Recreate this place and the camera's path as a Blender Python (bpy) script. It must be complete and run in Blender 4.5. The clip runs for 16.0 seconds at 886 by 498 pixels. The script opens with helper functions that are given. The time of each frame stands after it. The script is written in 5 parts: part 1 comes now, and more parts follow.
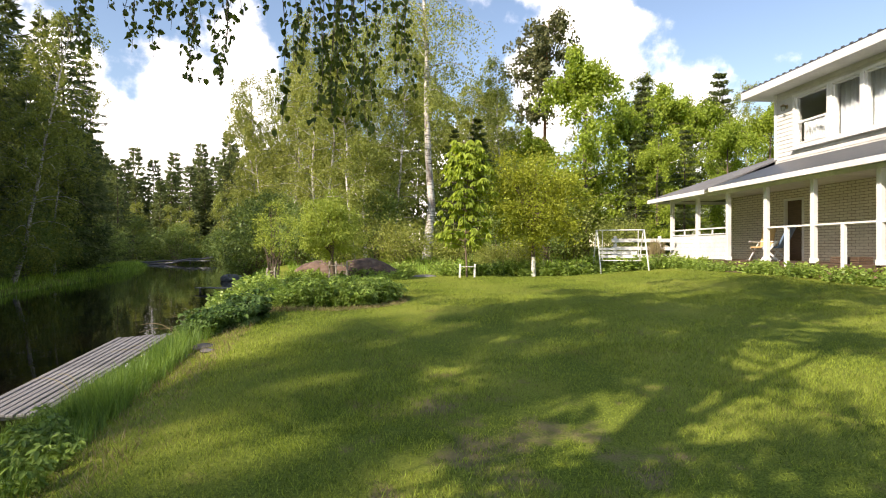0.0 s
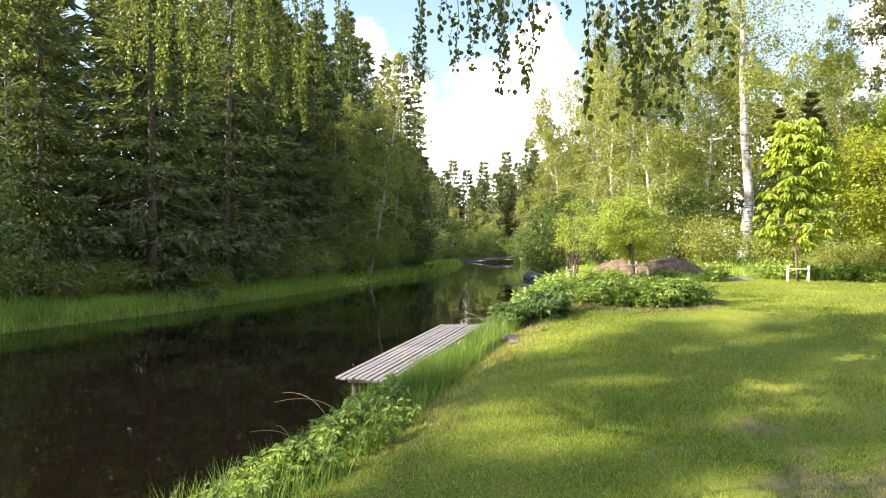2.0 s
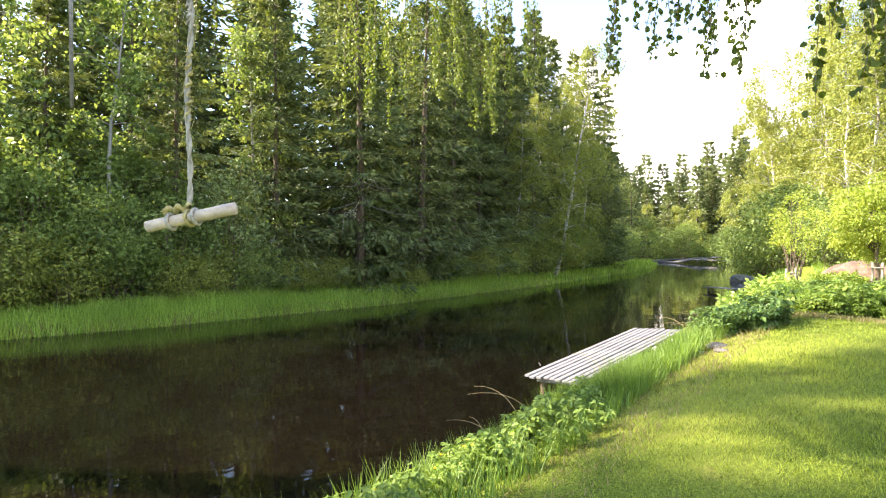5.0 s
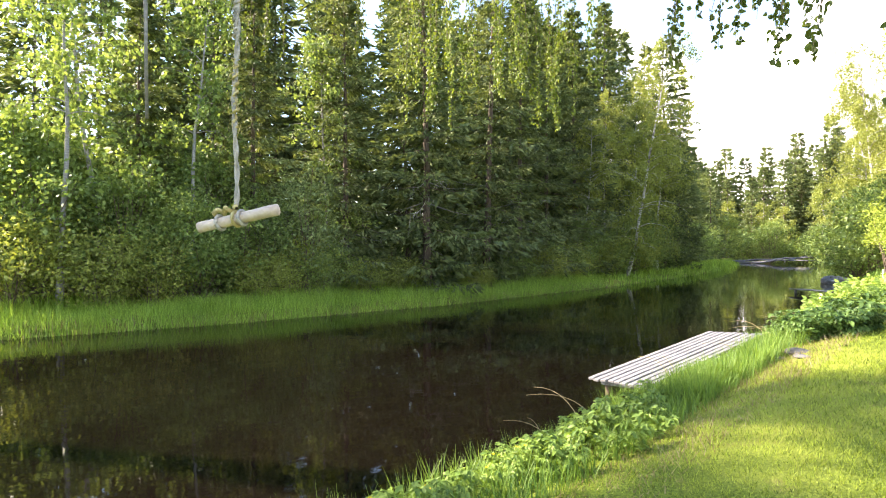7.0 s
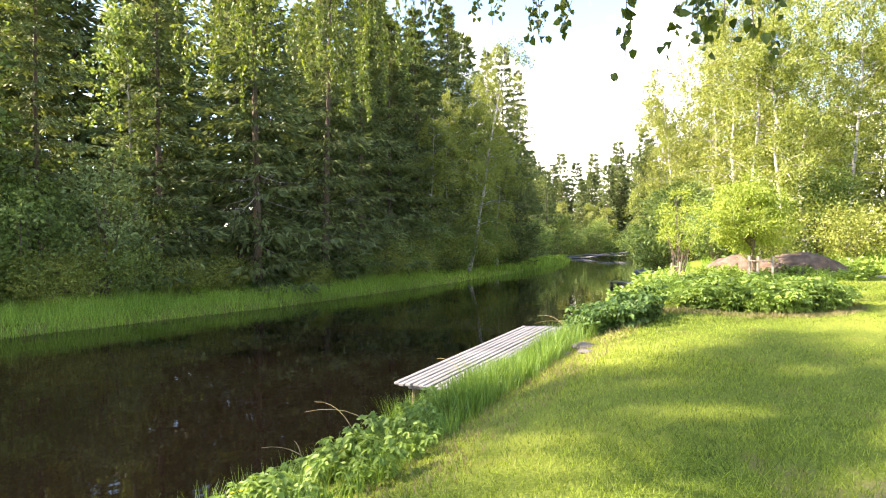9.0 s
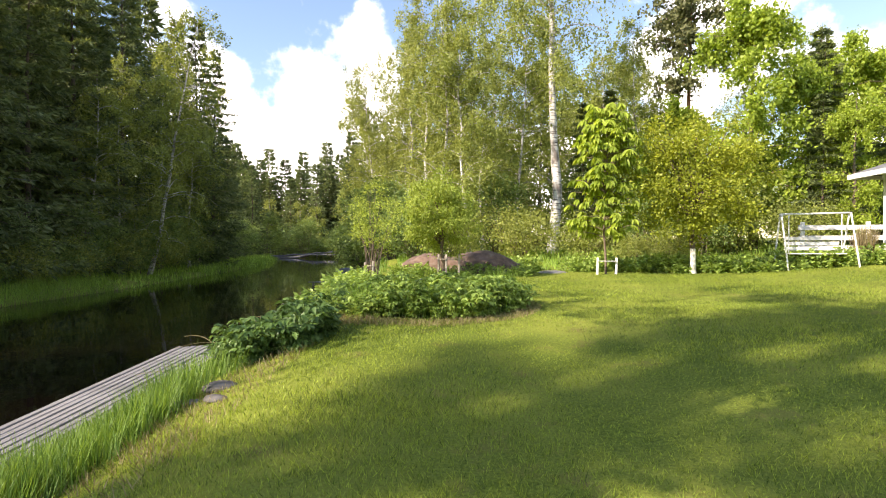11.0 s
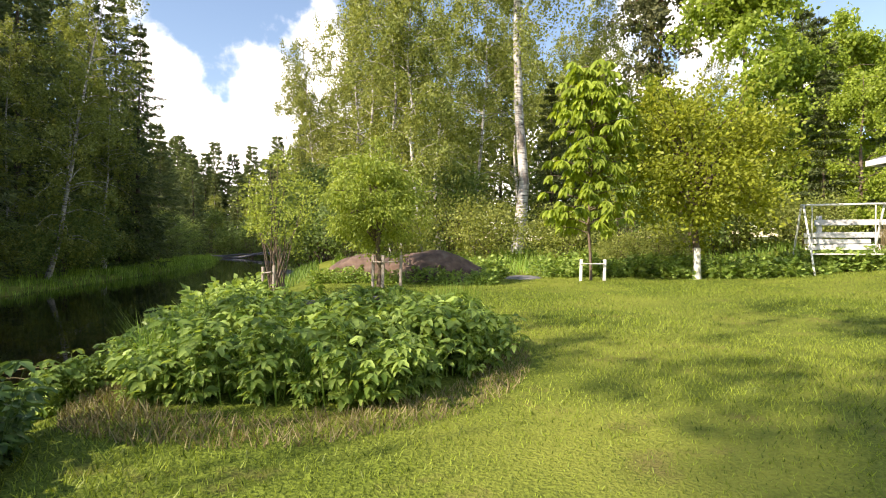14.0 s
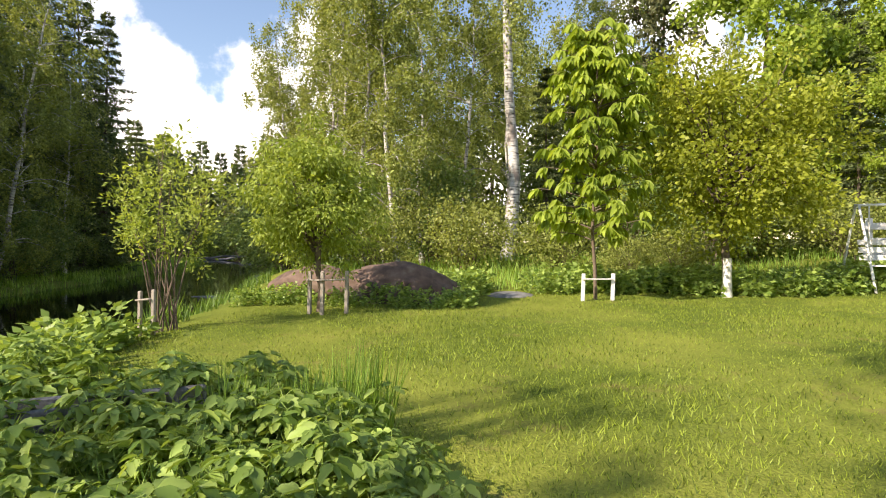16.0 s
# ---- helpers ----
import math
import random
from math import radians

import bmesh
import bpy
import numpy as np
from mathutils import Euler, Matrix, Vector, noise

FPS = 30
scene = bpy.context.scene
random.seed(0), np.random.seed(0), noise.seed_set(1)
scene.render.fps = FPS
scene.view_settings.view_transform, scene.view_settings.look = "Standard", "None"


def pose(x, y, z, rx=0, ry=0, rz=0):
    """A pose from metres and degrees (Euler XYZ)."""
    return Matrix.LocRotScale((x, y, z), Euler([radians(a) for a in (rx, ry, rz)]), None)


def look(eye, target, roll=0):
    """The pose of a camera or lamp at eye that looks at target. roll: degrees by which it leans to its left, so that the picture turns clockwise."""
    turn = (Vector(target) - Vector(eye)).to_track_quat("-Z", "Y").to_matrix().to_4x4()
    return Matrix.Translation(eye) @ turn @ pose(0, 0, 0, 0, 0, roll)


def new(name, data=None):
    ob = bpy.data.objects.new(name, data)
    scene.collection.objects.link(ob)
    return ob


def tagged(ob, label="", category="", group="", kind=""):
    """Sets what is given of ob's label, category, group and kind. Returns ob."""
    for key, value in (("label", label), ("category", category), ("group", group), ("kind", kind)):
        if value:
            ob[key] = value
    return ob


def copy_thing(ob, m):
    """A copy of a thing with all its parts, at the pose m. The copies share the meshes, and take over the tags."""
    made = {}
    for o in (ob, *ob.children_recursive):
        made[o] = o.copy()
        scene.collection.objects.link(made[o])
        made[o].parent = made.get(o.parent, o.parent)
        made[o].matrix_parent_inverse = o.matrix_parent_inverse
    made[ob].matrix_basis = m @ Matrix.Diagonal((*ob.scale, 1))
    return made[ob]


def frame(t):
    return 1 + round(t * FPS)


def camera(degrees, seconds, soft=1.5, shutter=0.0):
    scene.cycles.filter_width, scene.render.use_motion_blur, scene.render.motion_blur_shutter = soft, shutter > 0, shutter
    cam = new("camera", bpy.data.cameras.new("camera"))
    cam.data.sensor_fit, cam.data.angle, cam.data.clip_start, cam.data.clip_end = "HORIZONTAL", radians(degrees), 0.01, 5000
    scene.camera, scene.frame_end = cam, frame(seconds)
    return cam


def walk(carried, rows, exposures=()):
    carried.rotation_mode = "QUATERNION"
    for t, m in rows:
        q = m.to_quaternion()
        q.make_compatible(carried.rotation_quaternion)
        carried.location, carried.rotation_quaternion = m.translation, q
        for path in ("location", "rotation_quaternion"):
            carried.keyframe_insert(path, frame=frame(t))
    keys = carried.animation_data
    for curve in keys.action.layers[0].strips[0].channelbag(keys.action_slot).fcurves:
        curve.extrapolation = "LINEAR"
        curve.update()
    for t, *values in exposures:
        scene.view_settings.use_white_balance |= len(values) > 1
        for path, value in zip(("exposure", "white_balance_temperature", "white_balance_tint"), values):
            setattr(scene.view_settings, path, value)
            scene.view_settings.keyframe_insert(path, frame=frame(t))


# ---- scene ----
cam = camera(77.4, 16.0, 1.1)
METRES, EYE, TILT, LEAN, TURN = 9.5, 1.45, 0.0, 0.0, 0.0
ROWS = [
    (0.0, 0.0, 0.0, 0.0, -0.0, 0.0, 0.0),
    (0.5, -0.0015, 0.0015, -0.001, 9.07, -0.08, 0.08),
    (1.0, -0.0028, 0.0002, -0.0014, 17.52, -0.02, 0.06),
    (1.5, -0.0035, -0.002, -0.0015, 24.36, -0.03, 0.05),
    (2.0, -0.0026, -0.0039, -0.0016, 30.11, -0.03, 0.04),
    (2.5, -0.0019, -0.0047, -0.0013, 34.58, -0.06, 0.05),
    (3.0, -0.0012, -0.0051, -0.0013, 38.29, -0.06, 0.04),
    (3.5, -0.0014, -0.0063, -0.002, 41.26, -0.06, 0.05),
    (4.0, -0.0024, -0.0065, -0.0022, 44.16, -0.06, 0.01),
    (4.5, -0.0035, -0.0063, -0.002, 46.8, -0.07, 0.03),
    (5.0, -0.0041, -0.0079, -0.0022, 49.25, -0.06, 0.04),
    (7.5, 0.0066, 0.0075, -0.003, 56.7, -0.04, 0.18),
    (8.0, 0.0076, 0.0291, -0.0045, 55.9, -0.14, 0.34),
    (8.5, 0.0027, 0.0667, -0.0043, 50.41, -0.37, 0.39),
    (9.0, 0.0036, 0.1079, -0.0045, 41.44, -0.35, 0.49),
    (9.5, -0.0097, 0.1488, -0.0072, 32.9, -0.5, 0.24),
    (10.0, -0.019, 0.2019, -0.0104, 23.63, -0.57, 0.19),
    (12.5, -0.0664, 0.4982, -0.0106, 8.25, -0.6, 0.16),
    (13.0, -0.0729, 0.5608, -0.0114, 8.03, -0.64, 0.14),
    (13.5, -0.0747, 0.626, -0.0147, 7.88, -0.58, 0.16),
    (14.0, -0.0738, 0.6948, -0.0149, 7.96, -0.65, 0.17),
    (14.5, -0.0686, 0.7577, -0.0123, 7.44, -0.58, 0.17),
    (15.0, -0.0655, 0.8288, -0.0094, 7.32, -0.62, 0.19),
    (15.5, -0.0618, 0.8929, -0.0043, 7.43, -0.57, 0.19),
    (16.0, -0.0582, 0.9611, 0.0014, 7.46, -0.61, 0.18),
]
# the clip's camera opens up as it turns to the dark far bank
EXPOSURES = [(0, 0.75), (0.6, 0.85), (1.5, 1.4), (2.5, 1.85), (3.5, 2.1), (5.0, 2.3), (8.5, 2.35), (9.5, 1.9), (10.2, 1.5), (12.3, 0.95), (14, 0.9), (16, 0.85)]
walk(cam, [(t, pose(0, 0, EYE, TILT, LEAN, TURN) @ pose(METRES * x, METRES * y, METRES * z, 90 + pitch, roll, yaw)) for t, x, y, z, yaw, pitch, roll in ROWS], [(t, e, 7200, 19) for t, e in EXPOSURES])

def sky_and_sun():
    world = bpy.data.worlds.new("world")
    scene.world = world
    world.use_nodes = True
    nt = world.node_tree
    N, L = nt.nodes, nt.links
    N.clear()
    out, bg = N.new("ShaderNodeOutputWorld"), N.new("ShaderNodeBackground")
    sky = N.new("ShaderNodeTexSky")
    sky.sky_type, sky.sun_disc = "NISHITA", False
    sky.sun_elevation, sky.sun_rotation = radians(SUN_EL), radians(SUN_AZ)
    sky.air_density, sky.dust_density, sky.ozone_density = 1.25, 0.3, 3.0
    tc = N.new("ShaderNodeTexCoord")
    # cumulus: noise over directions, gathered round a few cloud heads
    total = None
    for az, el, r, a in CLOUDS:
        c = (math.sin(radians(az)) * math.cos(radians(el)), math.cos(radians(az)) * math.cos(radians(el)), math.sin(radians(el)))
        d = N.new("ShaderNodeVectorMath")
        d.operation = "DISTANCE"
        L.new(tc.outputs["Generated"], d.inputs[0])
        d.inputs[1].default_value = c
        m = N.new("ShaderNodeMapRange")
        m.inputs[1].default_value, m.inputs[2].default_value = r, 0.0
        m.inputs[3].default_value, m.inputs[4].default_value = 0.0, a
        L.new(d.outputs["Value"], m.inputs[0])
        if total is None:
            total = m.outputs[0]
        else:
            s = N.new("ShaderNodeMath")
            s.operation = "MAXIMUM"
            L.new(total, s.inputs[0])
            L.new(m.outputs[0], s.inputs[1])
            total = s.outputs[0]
    nz = N.new("ShaderNodeTexNoise")
    nz.inputs["Scale"].default_value, nz.inputs["Detail"].default_value, nz.inputs["Roughness"].default_value = 5.0, 9.0, 0.55
    L.new(tc.outputs["Generated"], nz.inputs["Vector"])
    add = N.new("ShaderNodeMath")
    add.operation = "ADD"
    L.new(total, add.inputs[0])
    L.new(nz.outputs["Fac"], add.inputs[1])
    ramp = N.new("ShaderNodeMapRange")
    ramp.interpolation_type = "SMOOTHSTEP"
    ramp.inputs[1].default_value, ramp.inputs[2].default_value = 0.66, 0.80
    L.new(add.outputs[0], ramp.inputs[0])
    nz2 = N.new("ShaderNodeTexNoise")
    nz2.inputs["Scale"].default_value, nz2.inputs["Detail"].default_value = 9.0, 6.0
    L.new(tc.outputs["Generated"], nz2.inputs["Vector"])
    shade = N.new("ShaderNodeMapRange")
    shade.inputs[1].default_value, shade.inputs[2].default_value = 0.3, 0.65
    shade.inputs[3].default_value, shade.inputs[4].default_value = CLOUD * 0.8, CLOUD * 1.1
    L.new(nz2.outputs["Fac"], shade.inputs[0])
    comb = N.new("ShaderNodeCombineColor")
    for i in range(3):
        L.new(shade.outputs[0], comb.inputs[i])
    mix = N.new("ShaderNodeMix")
    mix.data_type = "RGBA"
    L.new(ramp.outputs[0], mix.inputs["Factor"])
    L.new(sky.outputs[0], mix.inputs["A"])
    L.new(comb.outputs[0], mix.inputs["B"])
    L.new(mix.outputs["Result"], bg.inputs["Color"])
    bg.inputs["Strength"].default_value = SKY
    L.new(bg.outputs[0], out.inputs[0])
    sun = new("sun", bpy.data.lights.new("sun", "SUN"))
    sun.data.energy, sun.data.angle, sun.data.color = SUN, radians(0.55), (1.0, 0.93, 0.80)
    a, e = radians(SUN_AZ), radians(SUN_EL)
    s = Vector((math.sin(a) * math.cos(e), math.cos(a) * math.cos(e), math.sin(e)))
    sun.matrix_world = look(s * 80, (0, 0, 0))


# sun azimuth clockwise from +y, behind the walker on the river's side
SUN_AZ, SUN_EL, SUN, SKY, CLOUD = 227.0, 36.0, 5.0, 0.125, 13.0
# the last four cloud heads, centred out of view, add fill light
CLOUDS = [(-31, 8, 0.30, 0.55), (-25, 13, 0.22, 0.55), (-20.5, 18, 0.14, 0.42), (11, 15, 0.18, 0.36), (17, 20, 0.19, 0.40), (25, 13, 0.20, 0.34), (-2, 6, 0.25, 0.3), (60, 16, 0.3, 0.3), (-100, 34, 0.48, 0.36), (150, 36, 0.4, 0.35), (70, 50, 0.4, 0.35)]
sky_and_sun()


# ---------------------------------------------------------------- materials
def material(name):
    m = bpy.data.materials.new(name)
    m.use_nodes = True
    nt = m.node_tree
    return m, nt, nt.nodes["Principled BSDF"]


def noise_node(nt, scale, detail=4.0, rough=0.55, stretch=None, coords="Object"):
    tc = nt.nodes.new("ShaderNodeTexCoord")
    n = nt.nodes.new("ShaderNodeTexNoise")
    n.inputs["Scale"].default_value, n.inputs["Detail"].default_value, n.inputs["Roughness"].default_value = scale, detail, rough
    if stretch:
        mp = nt.nodes.new("ShaderNodeMapping")
        mp.inputs["Scale"].default_value = stretch
        nt.links.new(tc.outputs[coords], mp.inputs["Vector"])
        nt.links.new(mp.outputs[0], n.inputs["Vector"])
    else:
        nt.links.new(tc.outputs[coords], n.inputs["Vector"])
    return n.outputs["Fac"]


def ramp_node(nt, fac, stops):
    r = nt.nodes.new("ShaderNodeValToRGB")
    el = r.color_ramp.elements
    while len(el) < len(stops):
        el.new(0.5)
    for e, (p, c) in zip(el, stops):
        e.position, e.color = p, (*c, 1)
    nt.links.new(fac, r.inputs[0])
    return r.outputs[0]


def mix_node(nt, fac, a, b, mode="MIX"):
    m = nt.nodes.new("ShaderNodeMix")
    m.data_type, m.blend_type = "RGBA", mode
    for key, v in (("Factor", fac), ("A", a), ("B", b)):
        sock = m.inputs[key]
        if isinstance(v, (int, float)):
            sock.default_value = v
        elif isinstance(v, tuple):
            sock.default_value = (*v, 1)
        else:
            nt.links.new(v, sock)
    return m.outputs["Result"]


def bump_node(nt, b, height, strength, distance):
    n = nt.nodes.new("ShaderNodeBump")
    n.inputs["Strength"].default_value, n.inputs["Distance"].default_value = strength, distance
    nt.links.new(height, n.inputs["Height"])
    nt.links.new(n.outputs[0], b.inputs["Normal"])


def surface(name, stops, scale, rough=0.7, detail=5.0, stretch=None, bump=0.3, depth=0.01, coarse=0.0, metal=0.0):
    """A grained material: noise through a colour ramp, a second coarse noise that darkens, and relief."""
    m, nt, b = material(name)
    f = noise_node(nt, scale, detail, 0.6, stretch)
    col = ramp_node(nt, f, stops)
    if coarse:
        g = noise_node(nt, coarse, 3.0)
        col = mix_node(nt, 0.55, col, ramp_node(nt, g, [(0.3, (0.55, 0.55, 0.55)), (0.65, (1, 1, 1))]), "MULTIPLY")
    nt.links.new(col, b.inputs["Base Color"])
    b.inputs["Roughness"].default_value, b.inputs["Metallic"].default_value = rough, metal
    if bump:
        bump_node(nt, b, f, bump, depth)
    return m


def leaf_material(name, dark, light, glow=0.36, rough=0.5, coarse=0.5):
    """Leaves: a colour for each leaf between two greens, and light let through the blade."""
    m, nt, b = material(name)
    geo = nt.nodes.new("ShaderNodeNewGeometry")
    info = nt.nodes.new("ShaderNodeObjectInfo")
    col = ramp_node(nt, geo.outputs["Random Per Island"], [(0.0, dark), (0.75, light), (1.0, tuple(min(1, c * 1.25) for c in light))])
    g = noise_node(nt, coarse, 2.0)
    col = mix_node(nt, 0.6, col, ramp_node(nt, g, [(0.35, (0.6, 0.66, 0.55)), (0.62, (1, 1, 1))]), "MULTIPLY")
    col = mix_node(nt, 0.5, col, ramp_node(nt, info.outputs["Random"], [(0.0, (0.72, 0.8, 0.7)), (1.0, (1.0, 1.0, 0.95))]), "MULTIPLY")
    nt.links.new(col, b.inputs["Base Color"])
    b.inputs["Roughness"].default_value = rough
    b.inputs["Specular IOR Level"].default_value = 0.3
    tr = nt.nodes.new("ShaderNodeBsdfTranslucent")
    nt.links.new(mix_node(nt, 1.0, col, (1.25, 1.15, 0.55), "MULTIPLY"), tr.inputs["Color"])
    mx = nt.nodes.new("ShaderNodeMixShader")
    mx.inputs[0].default_value = glow
    nt.links.new(b.outputs[0], mx.inputs[1])
    nt.links.new(tr.outputs[0], mx.inputs[2])
    nt.links.new(mx.outputs[0], nt.nodes["Material Output"].inputs[0])
    return m


def bark_birch():
    m, nt, b = material("birch_bark")
    f = noise_node(nt, 3.0, 5.0, 0.6, (1, 1, 6))
    g = noise_node(nt, 1.2, 4.0, 0.6, (2.5, 2.5, 1))
    col = ramp_node(nt, f, [(0.36, (0.05, 0.045, 0.04)), (0.45, (0.42, 0.40, 0.37)), (0.6, (0.60, 0.585, 0.55))])
    col = mix_node(nt, ramp_node(nt, g, [(0.5, (0, 0, 0)), (0.62, (0.9, 0.9, 0.9))]), col, (0.16, 0.13, 0.11))
    nt.links.new(col, b.inputs["Base Color"])
    b.inputs["Roughness"].default_value = 0.75
    bump_node(nt, b, f, 0.5, 0.02)
    return m


def water_material():
    m, nt, b = material("river_water")
    g = noise_node(nt, 0.12, 3.0)
    nt.links.new(ramp_node(nt, g, [(0.35, (0.0024, 0.0017, 0.0013)), (0.7, (0.0044, 0.0030, 0.0021))]), b.inputs["Base Color"])
    b.inputs["Roughness"].default_value = 0.03
    b.inputs["IOR"].default_value = 1.33
    f = noise_node(nt, 1.6, 3.0, 0.5, (1.0, 0.6, 1.0))
    bump_node(nt, b, f, 0.10, 0.05)
    return m


def lawn_material():
    m, nt, b = material("lawn_soil_and_grass")
    f = noise_node(nt, 60.0, 3.0)
    g = noise_node(nt, 0.55, 4.0)
    h = noise_node(nt, 2.2, 5.0, 0.65)
    col = ramp_node(nt, f, [(0.3, (0.045, 0.07, 0.010)), (0.7, (0.19, 0.25, 0.035))])
    col = mix_node(nt, ramp_node(nt, g, [(0.40, (0, 0, 0)), (0.62, (0.7, 0.7, 0.7))]), col, (0.25, 0.275, 0.05))
    col = mix_node(nt, ramp_node(nt, h, [(0.58, (0, 0, 0)), (0.72, (0.6, 0.6, 0.6))]), col, (0.19, 0.145, 0.06))
    tc = nt.nodes.new("ShaderNodeTexCoord")
    d = nt.nodes.new("ShaderNodeVectorMath")
    d.operation = "DISTANCE"
    d.inputs[1].default_value = (0.5, 3.8, 0.1)
    nt.links.new(tc.outputs["Object"], d.inputs[0])
    worn = nt.nodes.new("ShaderNodeMath")
    worn.operation = "MULTIPLY_ADD"
    worn.inputs[1].default_value = -0.16
    nt.links.new(d.outputs["Value"], worn.inputs[0])
    nt.links.new(h, worn.inputs[2])
    col = mix_node(nt, ramp_node(nt, worn.outputs[0], [(0.38, (0, 0, 0)), (0.50, (0.75, 0.75, 0.75))]), col, (0.20, 0.155, 0.09))
    nt.links.new(col, b.inputs["Base Color"])
    b.inputs["Roughness"].default_value = 0.9
    b.inputs["Specular IOR Level"].default_value = 0.1
    bump_node(nt, b, f, 0.7, 0.03)
    return m


M_LAWN = lawn_material()
M_WATER = water_material()
M_BIRCH_BARK = bark_birch()
M_SPRUCE_BARK = surface("spruce_bark", [(0.3, (0.05, 0.035, 0.025)), (0.7, (0.16, 0.12, 0.09))], 9.0, 0.9, stretch=(2, 2, 0.6), bump=0.8, depth=0.03)
M_PINE_BARK = surface("pine_bark", [(0.3, (0.20, 0.08, 0.035)), (0.7, (0.42, 0.19, 0.09))], 7.0, 0.85, stretch=(2, 2, 0.7), bump=0.7, depth=0.03)
M_GREYBARK = surface("grey_alder_bark", [(0.3, (0.16, 0.155, 0.15)), (0.7, (0.34, 0.33, 0.32))], 8.0, 0.85, stretch=(1, 1, 3), bump=0.4)
M_TWIG = surface("twig_bark", [(0.3, (0.09, 0.065, 0.045)), (0.7, (0.20, 0.15, 0.11))], 14.0, 0.85)
# birch leaf in three tones: glare paled into the first, near twigs darker
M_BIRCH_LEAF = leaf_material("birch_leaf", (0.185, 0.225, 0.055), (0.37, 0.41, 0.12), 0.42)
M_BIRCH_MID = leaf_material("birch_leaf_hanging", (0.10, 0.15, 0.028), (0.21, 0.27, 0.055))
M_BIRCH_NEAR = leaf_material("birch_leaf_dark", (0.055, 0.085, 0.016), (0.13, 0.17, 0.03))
M_SPRUCE_LEAF = leaf_material("spruce_needles", (0.085, 0.115, 0.052), (0.195, 0.240, 0.100), 0.34, 0.6)
M_PINE_LEAF = leaf_material("pine_needles", (0.075, 0.090, 0.035), (0.14, 0.145, 0.06), 0.2, 0.6)
M_MAPLE_LEAF = leaf_material("maple_leaf", (0.20, 0.29, 0.035), (0.41, 0.51, 0.085), 0.5)
M_YELLOW_LEAF = leaf_material("hawthorn_leaf", (0.24, 0.28, 0.032), (0.44, 0.48, 0.075), 0.5)
M_WILLOW_LEAF = leaf_material("willow_leaf", (0.26, 0.345, 0.055), (0.46, 0.54, 0.13), 0.45)
M_ALDER_LEAF = leaf_material("alder_leaf", (0.13, 0.20, 0.065), (0.27, 0.36, 0.125), 0.45)
M_HERB_LEAF = leaf_material("herb_leaf", (0.14, 0.24, 0.045), (0.40, 0.52, 0.14), 0.40, 0.45)
M_BANK_LEAF = leaf_material("bank_herb_leaf", (0.10, 0.18, 0.035), (0.27, 0.38, 0.085), 0.36, 0.5)
# a darker green herb, with some of the clump's shade in its colour
M_CLUMP_LEAF = leaf_material("dark_shaded_herb_leaf", (0.075, 0.145, 0.04), (0.17, 0.27, 0.08), 0.3, 0.42)
M_GRASS = leaf_material("grass_blade", (0.06, 0.10, 0.012), (0.34, 0.42, 0.065), 0.35, 0.5)
M_REED = leaf_material("bank_grass", (0.16, 0.28, 0.05), (0.37, 0.54, 0.12), 0.5, 0.5)
M_GREYLEAF = leaf_material("grey_willow_leaf", (0.17, 0.24, 0.11), (0.30, 0.38, 0.18), 0.35)
M_BANKGRASS = leaf_material("near_bank_grass", (0.09, 0.175, 0.035), (0.21, 0.33, 0.07), 0.4, 0.5)
M_STRAW = leaf_material("dry_grass", (0.20, 0.15, 0.08), (0.38, 0.31, 0.18), 0.3, 0.7)
M_BOULDER = surface("granite_boulder", [(0.3, (0.075, 0.048, 0.036)), (0.55, (0.17, 0.11, 0.08)), (0.75, (0.25, 0.195, 0.155))], 5.0, 0.85, 8.0, bump=0.6, depth=0.03, coarse=1.3)
M_ROCK = surface("grey_river_rock", [(0.3, (0.11, 0.11, 0.11)), (0.7, (0.27, 0.265, 0.26))], 6.0, 0.7, bump=0.5, coarse=1.5)
M_DARKROCK = surface("dark_slab_stone", [(0.3, (0.06, 0.055, 0.05)), (0.7, (0.15, 0.14, 0.13))], 9.0, 0.85, bump=0.6, coarse=2.5)
M_GREYWOOD = surface("weathered_wood", [(0.3, (0.10, 0.098, 0.10)), (0.7, (0.26, 0.255, 0.26))], 9.0, 0.75, 6.0, (5, 0.5, 5), 0.4, 0.006, 1.0)
M_WHITE = surface("white_paint", [(0.3, (0.70, 0.70, 0.68)), (0.7, (0.82, 0.82, 0.80))], 6.0, 0.55, bump=0.1, coarse=0.8)
M_CREAM = surface("cream_siding_paint", [(0.3, (0.58, 0.57, 0.54)), (0.7, (0.68, 0.67, 0.64))], 4.0, 0.6, bump=0.1, coarse=0.5)
M_DARKWOOD = surface("brown_stained_wood", [(0.3, (0.07, 0.045, 0.03)), (0.7, (0.13, 0.085, 0.055))], 9.0, 0.6, 5.0, (4, 0.5, 4))
M_ROOF = surface("grey_roof_felt", [(0.3, (0.11, 0.115, 0.12)), (0.7, (0.20, 0.20, 0.205))], 12.0, 0.85, bump=0.3, coarse=0.7)
M_ROOF2 = surface("dark_metal_roof", [(0.3, (0.035, 0.04, 0.05)), (0.7, (0.07, 0.075, 0.085))], 6.0, 0.45, bump=0.1)


